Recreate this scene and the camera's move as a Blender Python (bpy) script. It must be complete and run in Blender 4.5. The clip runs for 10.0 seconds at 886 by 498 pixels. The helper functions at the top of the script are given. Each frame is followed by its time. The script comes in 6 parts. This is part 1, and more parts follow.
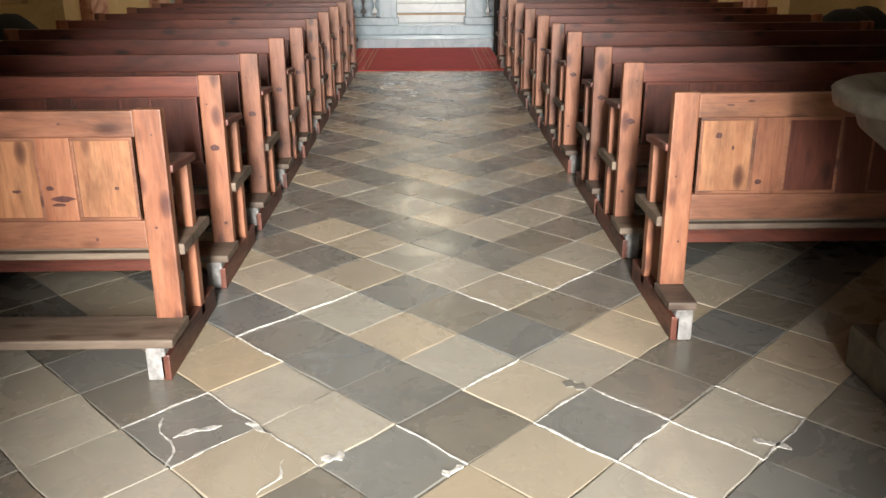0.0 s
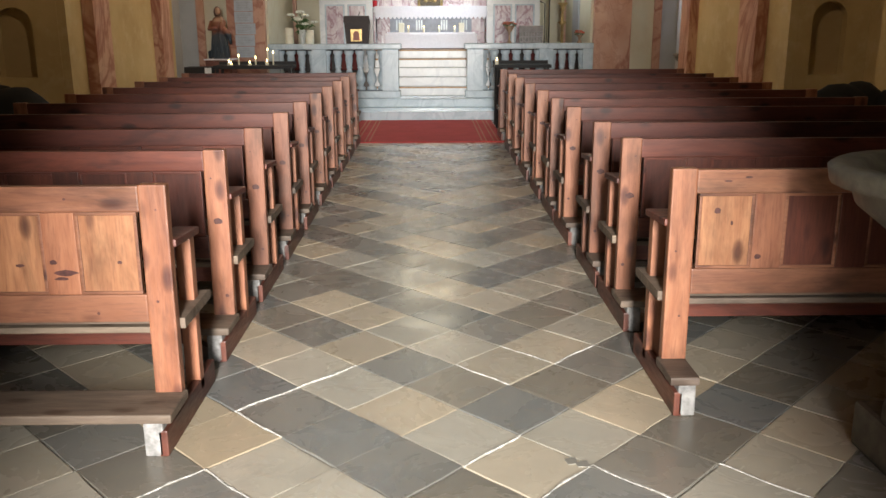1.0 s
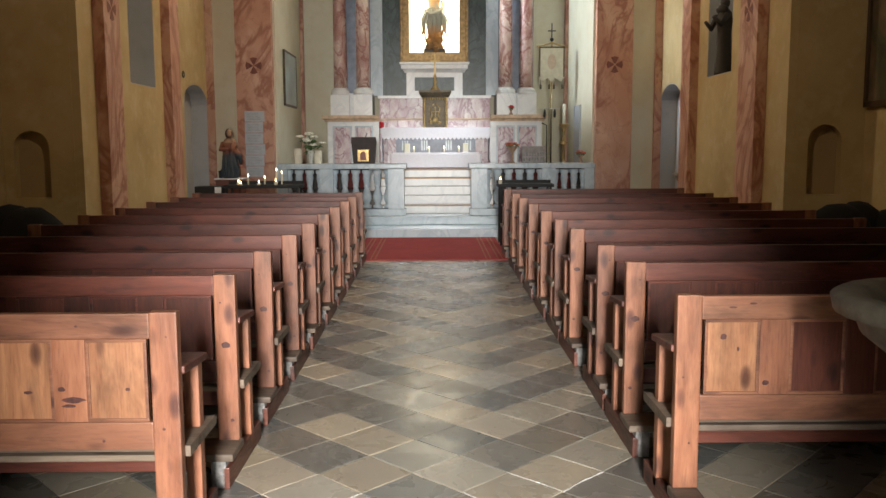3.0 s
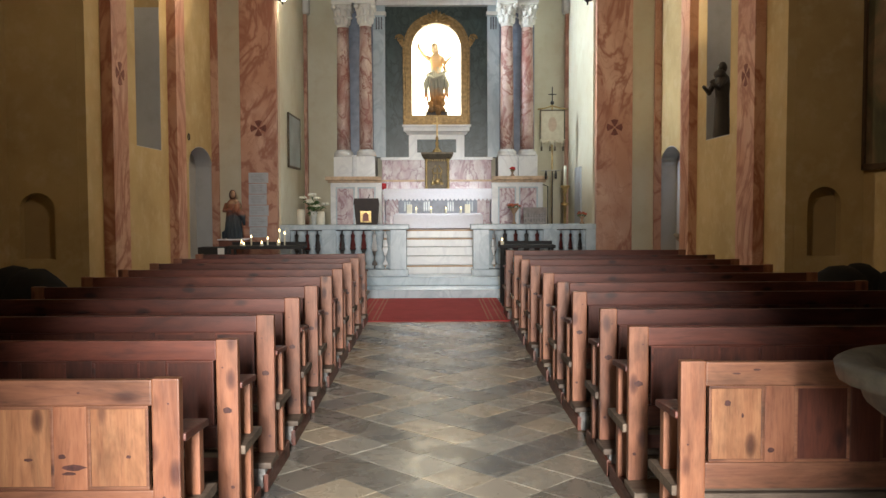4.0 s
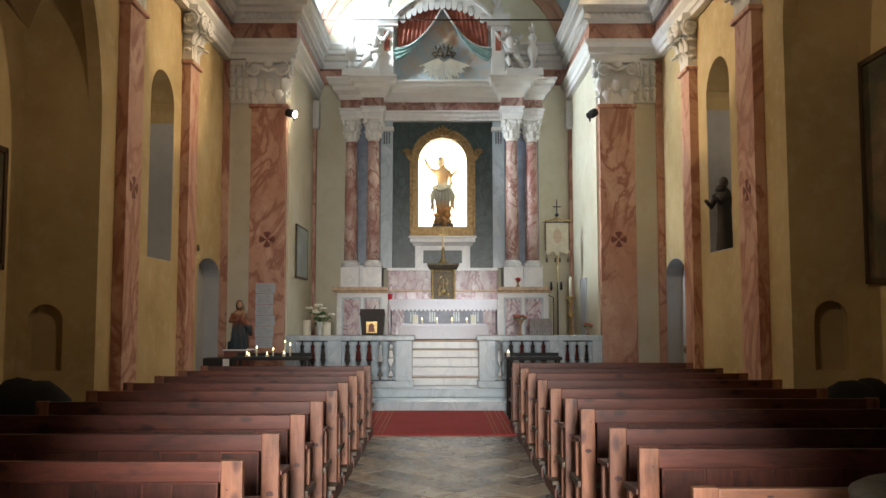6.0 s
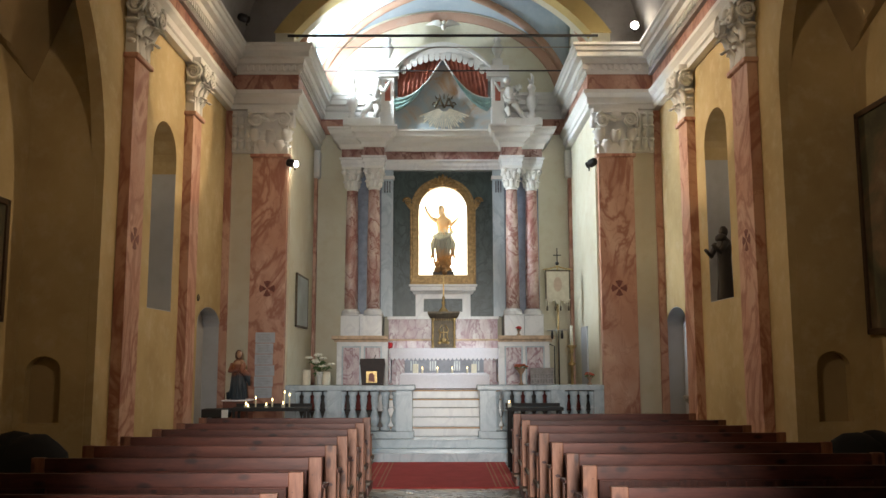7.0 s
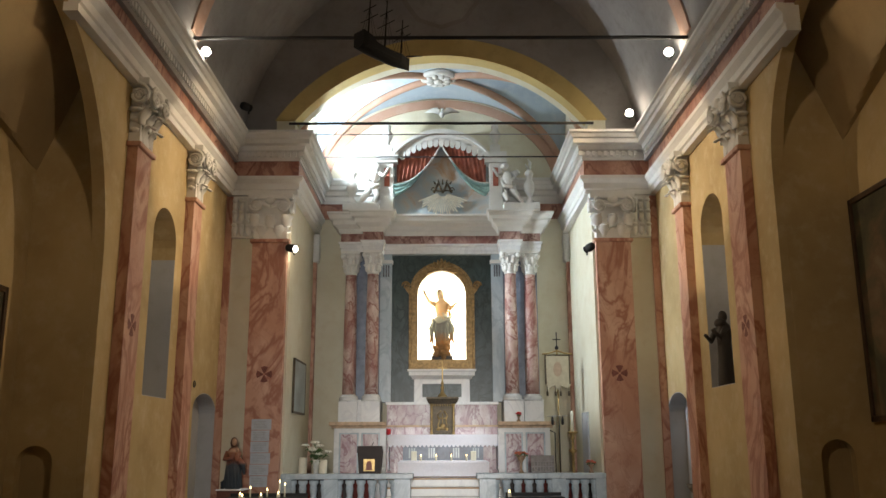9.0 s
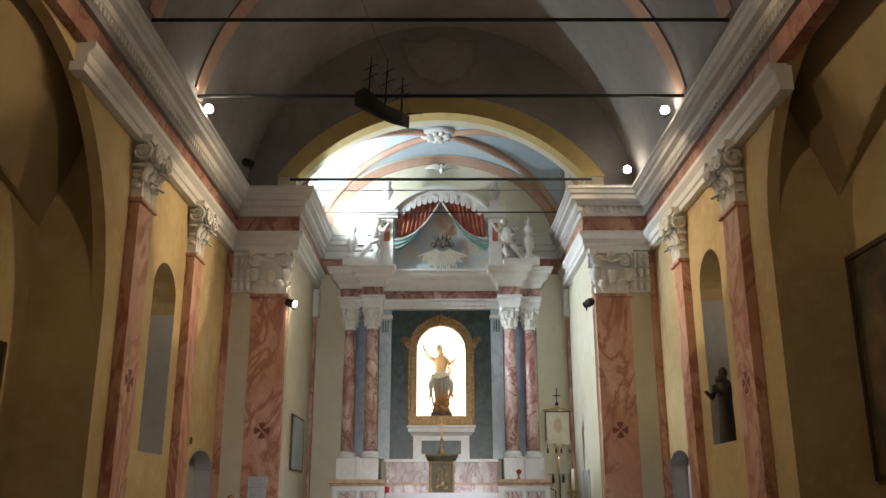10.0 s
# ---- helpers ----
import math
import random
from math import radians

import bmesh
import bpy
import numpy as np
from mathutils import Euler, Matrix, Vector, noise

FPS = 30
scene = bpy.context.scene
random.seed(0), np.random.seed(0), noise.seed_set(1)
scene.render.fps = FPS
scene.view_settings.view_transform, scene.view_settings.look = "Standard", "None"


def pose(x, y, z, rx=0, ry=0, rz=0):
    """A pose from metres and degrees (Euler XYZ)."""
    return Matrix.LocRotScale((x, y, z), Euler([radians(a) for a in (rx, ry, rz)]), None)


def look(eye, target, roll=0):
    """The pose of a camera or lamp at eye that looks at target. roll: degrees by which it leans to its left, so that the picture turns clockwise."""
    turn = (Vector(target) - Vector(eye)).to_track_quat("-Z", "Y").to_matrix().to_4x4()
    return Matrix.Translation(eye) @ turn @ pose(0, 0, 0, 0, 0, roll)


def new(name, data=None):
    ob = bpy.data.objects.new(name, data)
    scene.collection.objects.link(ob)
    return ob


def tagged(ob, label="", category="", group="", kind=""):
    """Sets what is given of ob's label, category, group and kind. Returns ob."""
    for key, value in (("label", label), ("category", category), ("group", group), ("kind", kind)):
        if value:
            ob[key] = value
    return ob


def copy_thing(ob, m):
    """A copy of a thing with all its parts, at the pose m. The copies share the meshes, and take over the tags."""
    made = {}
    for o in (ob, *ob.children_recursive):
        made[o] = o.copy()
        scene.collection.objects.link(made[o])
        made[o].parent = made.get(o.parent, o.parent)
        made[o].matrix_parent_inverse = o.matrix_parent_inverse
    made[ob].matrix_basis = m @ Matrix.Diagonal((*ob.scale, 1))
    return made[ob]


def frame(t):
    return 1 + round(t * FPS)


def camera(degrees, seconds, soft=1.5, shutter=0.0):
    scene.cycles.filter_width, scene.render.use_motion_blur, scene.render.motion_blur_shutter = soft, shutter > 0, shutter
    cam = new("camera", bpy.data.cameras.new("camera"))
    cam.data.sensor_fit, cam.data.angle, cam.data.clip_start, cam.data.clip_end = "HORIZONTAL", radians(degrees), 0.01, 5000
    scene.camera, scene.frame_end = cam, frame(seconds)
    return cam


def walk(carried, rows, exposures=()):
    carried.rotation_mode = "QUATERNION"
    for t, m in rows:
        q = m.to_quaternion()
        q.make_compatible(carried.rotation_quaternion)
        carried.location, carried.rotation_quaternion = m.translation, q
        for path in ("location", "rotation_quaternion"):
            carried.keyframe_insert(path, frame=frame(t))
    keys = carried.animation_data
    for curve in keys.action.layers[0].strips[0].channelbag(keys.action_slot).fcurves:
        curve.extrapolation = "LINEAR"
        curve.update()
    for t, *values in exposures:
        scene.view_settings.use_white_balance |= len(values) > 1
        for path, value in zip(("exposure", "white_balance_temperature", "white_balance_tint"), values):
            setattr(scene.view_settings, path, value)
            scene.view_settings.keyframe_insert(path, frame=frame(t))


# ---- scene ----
cam = camera(54.5, 10.0)
PATH = [
    (0, (-0.011, 0.003, 1.452), (0.018, 1.895, 0.805), -0.3),
    (0.4, (-0.009, 0.0, 1.466), (0.016, 1.916, 0.894), -0.4),
    (0.5, (-0.008, 0.005, 1.467), (0.018, 1.926, 0.91), -0.3),
    (1, (-0.011, 0.001, 1.476), (0.017, 1.939, 0.981), -0.2),
    (1.5, (-0.009, -0.003, 1.49), (0.016, 1.95, 1.059), -0.3),
    (2, (-0.012, -0.009, 1.501), (0.012, 1.956, 1.131), -0.2),
    (2.5, (-0.019, -0.017, 1.515), (0.003, 1.96, 1.211), -0.2),
    (4, (-0.029, -0.042, 1.559), (-0.012, 1.956, 1.46), -0.2),
    (4.5, (-0.031, -0.053, 1.569), (-0.016, 1.947, 1.54), -0.1),
    (5, (-0.033, -0.058, 1.582), (-0.023, 1.942, 1.621), -0.1),
    (5.5, (-0.035, -0.069, 1.589), (-0.029, 1.928, 1.683), -0.2),
    (5.7, (-0.043, -0.078, 1.596), (-0.038, 1.919, 1.713), -0.0),
    (6.8, (-0.038, -0.084, 1.676), (-0.032, 1.902, 1.912), -0.1),
    (7, (-0.037, -0.089, 1.68), (-0.033, 1.894, 1.936), -0.1),
    (7.5, (-0.049, -0.099, 1.697), (-0.043, 1.878, 1.997), -0.1),
    (8, (-0.039, -0.092, 1.713), (-0.034, 1.879, 2.051), -0.2),
    (8.5, (-0.022, -0.097, 1.726), (-0.018, 1.865, 2.111), -0.2),
    (9, (-0.015, -0.1, 1.739), (-0.01, 1.85, 2.181), -0.2),
    (9.5, (-0.012, -0.119, 1.753), (-0.007, 1.816, 2.258), -0.2),
    (10, (0.005, -0.135, 1.749), (0.009, 1.784, 2.313), -0.1),
]
walk(cam, [(t, look(eye, target, roll)) for t, eye, target, roll in PATH],
     exposures=[(0, 0.37), (1.5, 0.25), (3, 0.13), (4.7, 0.07), (5.7, -0.15), (7, -0.13), (8.5, -0.12), (10, -0.33)])

# ---- world and large lights ----
world = bpy.data.worlds.new("world")
scene.world = world
world.use_nodes = True
wn = world.node_tree
sky = wn.nodes.new("ShaderNodeTexSky")
sky.sky_type = "NISHITA"
sky.sun_disc = False
sky.sun_elevation = radians(40)
sky.sun_rotation = radians(180)
wn.links.new(sky.outputs[0], wn.nodes["Background"].inputs[0])
wn.nodes["Background"].inputs[1].default_value = 0.15


def area_lamp(name, eye, target, sx, sy, watts, colour):
    d = bpy.data.lights.new(name, "AREA")
    d.shape, d.size, d.size_y, d.energy, d.color = "RECTANGLE", sx, sy, watts, colour
    ob = new(name, d)
    ob.matrix_world = look(eye, target)
    return ob


def spot_lamp(name, eye, target, watts, colour, degrees=60, blend=0.6, radius=0.06):
    d = bpy.data.lights.new(name, "SPOT")
    d.energy, d.color, d.spot_size, d.spot_blend, d.shadow_soft_size = watts, colour, radians(degrees), blend, radius
    ob = new(name, d)
    ob.matrix_world = look(eye, target)
    return ob


WARM = (1.0, 0.755, 0.48)
COOL = (0.80, 0.92, 1.0)
# daylight that comes in from outside through the open door behind the camera
area_lamp("door_daylight", (0.10, -5.9, 2.75), (0.0, 3.5, 0.6), 1.0, 3.0, 2450, (1.0, 0.975, 0.93))
# spots on the cornices of the nave and in the chancel
spot_lamp("cornice_spot_light", (-3.60, 12.55, 7.70), (4.15, 13.0, 4.2), 800, WARM, 60, 1.0, 0.04)
spot_lamp("cornice_spot_light", (3.60, 12.75, 7.86), (-4.15, 12.8, 4.2), 880, WARM, 60, 1.0, 0.04)
for sx in (-1, 1):
    # narrow beam of the same lamps on the opposite wall
    spot_lamp("cornice_spot_light", (sx * 3.60, 12.7, 7.80), (-sx * 4.1, 13.3, 5.9), 1500, WARM, 25, 0.3, 0.03)
    # another pair, out of view, assumed from the bright wall beside the arches
    spot_lamp("cornice_spot_light", (sx * 3.5, 7.2, 7.86), (-sx * 4.15, 7.9, 7.0), 750, WARM, 20, 0.6)
# unseen pair added to brighten the chapel walls, no fixtures stand here
for sx in (-1, 1):
    spot_lamp("cornice_spot_light", (sx * 3.5, 2.2, 7.98), (-sx * 5.2, 10.3, 3.4), 620, WARM, 50, 1.0, 0.3)
spot_lamp("cornice_spot_light", (3.5, 15.1, 8.0), (-3.2, 16.0, 3.6), 90, WARM, 70)
# floodlight standing on the west cornice of the chancel, and the two altar spots
spot_lamp("chancel_flood_light", (-2.62, 17.5, 7.95), (-0.9, 17.9, 9.4), 520, COOL, 165, 0.3)
spot_lamp("chancel_flood_light", (-2.62, 15.72, 5.36), (2.9, 16.7, 4.8), 1400, COOL, 60)
spot_lamp("chancel_flood_light", (2.55, 15.6, 5.3), (0.0, 17.9, 1.6), 750, COOL, 26, 0.9)
# unseen extra lamp, added for cool light on the steps and rail
spot_lamp("chancel_flood_light", (2.3, 16.75, 7.9), (0.0, 15.6, 0.6), 520, (0.66, 0.87, 1.0), 62)
# lamps inside the glass niche of the altarpiece
for sx in (-1, 1):
    niche_lamp = bpy.data.lights.new("niche_lamp_light", "POINT")
    niche_lamp.energy, niche_lamp.color, niche_lamp.shadow_soft_size = 9, (1.0, 0.88, 0.62), 0.05
    new("niche_lamp_light", niche_lamp).location = (sx * 0.44, 18.70, 4.7)

# ---- materials ----
def rgb(c):
    return (*c, 1.0)


class Mat:
    """A small builder of procedural node materials."""

    def __init__(self, name, rough=0.6, metal=0.0, space="Object"):
        self.m = bpy.data.materials.new(name)
        self.m.use_nodes = True
        self.t = self.m.node_tree
        self.b = self.t.nodes["Principled BSDF"]
        self.b.inputs["Roughness"].default_value = rough
        self.b.inputs["Metallic"].default_value = metal
        self.co = self.t.nodes.new("ShaderNodeTexCoord").outputs[space]

    def node(self, kind, **sets):
        n = self.t.nodes.new(kind)
        for k, v in sets.items():
            n.inputs[k].default_value = v
        return n

    def scaled(self, scale, rot=(0, 0, 0), co=None):
        n = self.node("ShaderNodeMapping", Scale=scale, Rotation=rot)
        self.t.links.new(co or self.co, n.inputs["Vector"])
        return n.outputs[0]

    def noise(self, scale, detail=5, rough=0.55, distort=0.0, co=None):
        n = self.node("ShaderNodeTexNoise", Scale=scale, Detail=detail, Roughness=rough, Distortion=distort)
        self.t.links.new(co or self.co, n.inputs["Vector"])
        return n.outputs["Fac"]

    def wave(self, scale, distort, detail=3, dscale=1.0, co=None):
        n = self.node("ShaderNodeTexWave", Scale=scale, Distortion=distort, Detail=detail)
        n.inputs["Detail Scale"].default_value = dscale
        self.t.links.new(co or self.co, n.inputs["Vector"])
        return n.outputs["Fac"]

    def ramp(self, fac, stops):
        n = self.t.nodes.new("ShaderNodeValToRGB")
        e = n.color_ramp.elements
        while len(e) < len(stops):
            e.new(0.5)
        for el, (p, c) in zip(e, stops):
            el.position = p
            el.color = rgb(c) if isinstance(c, tuple) else (c, c, c, 1)
        self.t.links.new(fac, n.inputs[0])
        return n.outputs[0]

    def mix(self, a, b, fac, mode="MIX"):
        n = self.t.nodes.new("ShaderNodeMix")
        n.data_type, n.blend_type = "RGBA", mode
        for s, v in ((n.inputs[0], fac), (n.inputs[6], a), (n.inputs[7], b)):
            if isinstance(v, tuple):
                s.default_value = rgb(v)
            elif isinstance(v, (int, float)):
                s.default_value = v if s == n.inputs[0] else (v, v, v, 1.0)
            else:
                self.t.links.new(v, s)
        return n.outputs[2]

    def random(self):
        return self.t.nodes.new("ShaderNodeObjectInfo").outputs["Random"]

    def island(self):
        return self.t.nodes.new("ShaderNodeNewGeometry").outputs["Random Per Island"]

    def colour(self, c):
        if isinstance(c, tuple):
            self.b.inputs["Base Color"].default_value = rgb(c)
        else:
            self.t.links.new(c, self.b.inputs["Base Color"])
        return self

    def gloss(self, fac):
        self.t.links.new(fac, self.b.inputs["Roughness"])
        return self

    def bump(self, fac, strength=0.3, distance=0.01):
        n = self.node("ShaderNodeBump", Strength=strength, Distance=distance)
        self.t.links.new(fac, n.inputs["Height"])
        self.t.links.new(n.outputs[0], self.b.inputs["Normal"])
        return self


def plaster(name, a, b, c, rough=0.85):
    m = Mat(name, rough)
    big, mid, fine = m.noise(0.7, 6, 0.6), m.noise(4.0, 6, 0.65), m.noise(60, 4)
    col = m.mix(m.ramp(big, [(0.35, a), (0.65, b)]), c, m.ramp(mid, [(0.5, 0.0), (0.75, 0.55)]))
    return m.colour(col).bump(m.mix(mid, fine, 0.35), 0.35, 0.012).m


def marble(name, base, light, vein, scale=1.6, rough=0.35, stretch=(1, 1, 0.6)):
    m = Mat(name, rough)
    co = m.scaled(stretch, (0.4, 0.5, 0.3))
    clouds = m.noise(scale, 6, 0.6, 0.6, co)
    lines = m.ramp(m.noise(scale * 0.8, 4, 0.55, 1.6, co), [(0.455, 0.0), (0.492, 0.9), (0.506, 0.9), (0.55, 0.0)])
    fine = m.ramp(m.noise(scale * 2.3, 4, 0.6, 1.2, co), [(0.47, 0.0), (0.498, 0.6), (0.53, 0.0)])
    swirl = m.ramp(m.wave(scale * 0.35, 9, 3, 1.2, co), [(0.1, 0.8), (0.35, 0.0)])
    col = m.mix(m.ramp(clouds, [(0.35, base), (0.68, light)]), vein, lines)
    col = m.mix(col, vein, m.mix(fine, 0.0, 0.35))
    col = m.mix(col, vein, m.mix(swirl, 0.0, 0.72))
    return m.colour(col).bump(m.noise(30, 3), 0.08, 0.004).m


def wood(name, a, b, dark, axis, rough=0.42):
    """Old pine with the grain along the axis, knots and worn patches."""
    m = Mat(name, rough)
    rnd = m.random()
    shift = m.t.nodes.new("ShaderNodeVectorMath")
    shift.operation = "ADD"
    comb = m.t.nodes.new("ShaderNodeCombineXYZ")
    mul = m.node("ShaderNodeMath")
    mul.operation = "MULTIPLY"
    mul.inputs[1].default_value = 37.0
    m.t.links.new(rnd, mul.inputs[0])
    for i in range(3):
        m.t.links.new(mul.outputs[0], comb.inputs[i])
    m.t.links.new(m.co, shift.inputs[0])
    m.t.links.new(comb.outputs[0], shift.inputs[1])
    co = shift.outputs[0]
    s = {"X": (0.9, 9, 9), "Y": (9, 0.9, 9), "Z": (9, 9, 0.9)}[axis]
    g = m.scaled(s, co=co)
    rings = m.noise(2.2, 5, 0.65, 1.2, g)
    fine = m.noise(14, 4, 0.6, 0.3, g)
    vor = m.t.nodes.new("ShaderNodeTexVoronoi")
    vor.inputs["Scale"].default_value = 1.0
    k = {"X": (4.0, 9, 9), "Y": (9, 4.0, 9), "Z": (9, 9, 4.0)}[axis]
    m.t.links.new(m.scaled(k, co=co), vor.inputs["Vector"])
    knots = m.ramp(vor.outputs["Distance"], [(0.08, 1.0), (0.16, 0.7), (0.25, 0.0)])
    blot = m.ramp(m.noise(1.7, 5, 0.65, 0.8, m.scaled({"X": (0.8, 2.2, 2.2), "Y": (2.2, 0.8, 2.2), "Z": (2.2, 2.2, 0.8)}[axis], co=co)), [(0.34, 0.5), (0.52, 1.0), (0.72, 1.22)])
    col = m.ramp(rings, [(0.3, a), (0.7, b)])
    col = m.mix(col, dark, m.ramp(fine, [(0.5, 0.0), (0.85, 0.5)]))
    col = m.mix(col, dark, m.mix(knots, 0.0, 0.12))
    col = m.mix(col, blot, 1.0, "MULTIPLY")
    col = m.mix(col, m.ramp(rnd, [(0.0, (0.78, 0.72, 0.7)), (1.0, (1.15, 1.1, 1.0))]), 1.0, "MULTIPLY")
    return m.colour(col).gloss(m.ramp(fine, [(0.3, rough - 0.08), (0.8, rough + 0.2)])).bump(fine, 0.25, 0.003).m


def plain(name, c, rough=0.5, metal=0.0, var=0.15, scale=12.0, bump=0.1):
    m = Mat(name, rough, metal)
    n = m.noise(scale, 5, 0.6)
    lo = tuple(max(0.0, v * (1 - var)) for v in c)
    hi = tuple(min(1.0, v * (1 + var)) for v in c)
    return m.colour(m.ramp(n, [(0.3, lo), (0.7, hi)])).bump(n, bump, 0.004).m


def slate(name, a, b, c, island=False):
    """Worn slate: each slab has its own tone and tint, with clouds, rusty stains and smooth patches."""
    m = Mat(name, 0.38, space="Object")
    rnd = m.island() if island else m.random()
    geo = m.t.nodes.new("ShaderNodeNewGeometry").outputs["Position"]
    wn2 = m.t.nodes.new("ShaderNodeTexWhiteNoise")
    wn2.noise_dimensions = "1D"
    m.t.links.new(rnd, wn2.inputs["W"])
    n1, n2, n3 = m.noise(3.4, 6, 0.6, 1.4, geo), m.noise(0.9, 4, 0.6, 0.5, geo), m.noise(90, 3, 0.5, 0.0, geo)
    col = m.mix(m.ramp(rnd, [(0.0, a), (1.0, b)]), c, m.ramp(n1, [(0.40, 0.0), (0.66, 0.38)]))
    col = m.mix(col, m.ramp(wn2.outputs["Value"], [(0.0, (0.90, 0.97, 1.06)), (0.5, (1.0, 1.0, 1.0)), (1.0, (1.07, 1.0, 0.90))]), 1.0, "MULTIPLY")
    col = m.mix(col, m.ramp(n2, [(0.35, 0.90), (0.65, 1.08)]), 1.0, "MULTIPLY")
    streak = m.ramp(m.noise(7.0, 5, 0.7, 2.2, geo), [(0.57, 0.0), (0.70, 0.28), (0.80, 0.0)])
    col = m.mix(col, (0.30, 0.22, 0.13), streak)
    return m.colour(col).gloss(m.ramp(n1, [(0.3, 0.2), (0.7, 0.36)])).bump(m.mix(n1, n3, 0.2), 0.10, 0.006).m


def glow(name, c, strength):
    m = Mat(name, 0.5)
    m.colour(c)
    m.b.inputs["Emission Color"].default_value = rgb(c)
    m.b.inputs["Emission Strength"].default_value = strength
    return m.m


OCHRE = plaster("ochre_plaster", (0.40, 0.295, 0.14), (0.55, 0.425, 0.225), (0.62, 0.52, 0.335))
CREAM = plaster("cream_plaster", (0.62, 0.57, 0.43), (0.70, 0.67, 0.54), (0.58, 0.50, 0.34))
VAULTP = plaster("grey_vault_plaster", (0.25, 0.23, 0.22), (0.34, 0.32, 0.31), (0.20, 0.18, 0.165))
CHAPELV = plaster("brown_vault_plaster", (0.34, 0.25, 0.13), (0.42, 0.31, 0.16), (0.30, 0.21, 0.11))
BLUEV = plaster("blue_vault_plaster", (0.40, 0.50, 0.60), (0.52, 0.61, 0.69), (0.68, 0.72, 0.75))
NICHEP = plaster("grey_blue_plaster", (0.41, 0.425, 0.45), (0.49, 0.505, 0.53), (0.36, 0.36, 0.365))
RIBP = plaster("salmon_paint", (0.46, 0.27, 0.19), (0.54, 0.34, 0.25), (0.58, 0.44, 0.36))
YELP = plaster("yellow_paint", (0.52, 0.38, 0.14), (0.62, 0.48, 0.20), (0.42, 0.30, 0.12))
STUCCO = plaster("white_stucco", (0.66, 0.65, 0.615), (0.74, 0.73, 0.705), (0.54, 0.53, 0.50), 0.7)
PINK = marble("pink_painted_marble", (0.49, 0.255, 0.17), (0.63, 0.41, 0.31), (0.33, 0.13, 0.085), 1.15, 0.55)
WALLF = marble("painted_frieze_marble", (0.34, 0.15, 0.10), (0.50, 0.30, 0.22), (0.22, 0.085, 0.06), 1.6, 0.55)
REDM = marble("red_white_marble", (0.38, 0.19, 0.16), (0.74, 0.62, 0.55), (0.27, 0.10, 0.085), 2.6, 0.42)
FRIEZEM = marble("dark_red_frieze_marble", (0.23, 0.095, 0.08), (0.52, 0.38, 0.33), (0.15, 0.055, 0.045), 2.6, 0.45)
PURPM = marble("violet_white_marble", (0.40, 0.24, 0.27), (0.74, 0.68, 0.68), (0.25, 0.10, 0.13), 3.0, 0.3)
GREYM = marble("grey_marble", (0.46, 0.545, 0.60), (0.57, 0.645, 0.69), (0.40, 0.48, 0.54), 1.8, 0.22)
DARKM = marble("dark_grey_marble", (0.10, 0.11, 0.13), (0.22, 0.23, 0.26), (0.06, 0.06, 0.07), 3.0, 0.3)
WHITEM = marble("white_marble", (0.74, 0.74, 0.73), (0.80, 0.80, 0.80), (0.68, 0.68, 0.69), 1.6, 0.26)
GREENM = marble("green_marble", (0.028, 0.05, 0.047), (0.06, 0.09, 0.085), (0.02, 0.035, 0.034), 3.0, 0.35)
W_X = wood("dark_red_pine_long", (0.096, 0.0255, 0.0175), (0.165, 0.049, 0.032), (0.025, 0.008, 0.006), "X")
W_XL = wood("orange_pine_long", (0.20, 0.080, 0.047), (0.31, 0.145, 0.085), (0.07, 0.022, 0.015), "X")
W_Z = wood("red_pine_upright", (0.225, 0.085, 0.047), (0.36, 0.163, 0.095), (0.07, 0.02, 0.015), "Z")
# stained pew backs, and painted shade on the first right pew
W_PANEL = wood("dark_red_and_shaded_pine_panel", (0.072, 0.02, 0.0135), (0.126, 0.039, 0.0245), (0.025, 0.008, 0.006), "Z")
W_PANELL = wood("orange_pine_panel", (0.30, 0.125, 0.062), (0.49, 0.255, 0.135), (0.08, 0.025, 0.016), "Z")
W_DARK = wood("dark_red_wood", (0.10, 0.03, 0.02), (0.16, 0.055, 0.035), (0.04, 0.015, 0.01), "Y")
W_GREY = wood("worn_grey_wood", (0.115, 0.088, 0.068), (0.21, 0.165, 0.13), (0.07, 0.045, 0.03), "X", 0.6)
STONE = plain("pale_stone_block", (0.27, 0.26, 0.25), 0.85, 0, 0.55, 22, 0.6)
LIGHT_T = slate("light_slate", (0.38, 0.33, 0.25), (0.50, 0.435, 0.335), (0.34, 0.305, 0.245))
DARK_T = slate("dark_slate", (0.145, 0.142, 0.13), (0.225, 0.21, 0.18), (0.27, 0.245, 0.20))
LIGHT_S = slate("light_slate_far", (0.38, 0.33, 0.25), (0.50, 0.435, 0.335), (0.34, 0.305, 0.245), True)
DARK_S = slate("dark_slate_far", (0.145, 0.142, 0.13), (0.225, 0.21, 0.18), (0.27, 0.245, 0.20), True)
grout = Mat("lime_joint", 0.9)
gn = grout.noise(1.3, 4, 0.6)
GROUT = grout.colour(grout.ramp(gn, [(0.42, (0.24, 0.22, 0.185)), (0.54, (0.30, 0.28, 0.24)), (0.61, (0.68, 0.66, 0.62))])).bump(grout.noise(30, 4), 0.4, 0.004).m
IRON = plain("black_iron", (0.012, 0.012, 0.013), 0.7, 0.0)
GOLD = plain("old_gold", (0.42, 0.29, 0.12), 0.38, 0.75, 0.35)
BRONZE = plain("dark_bronze", (0.085, 0.065, 0.04), 0.45, 0.5, 0.5, 20)


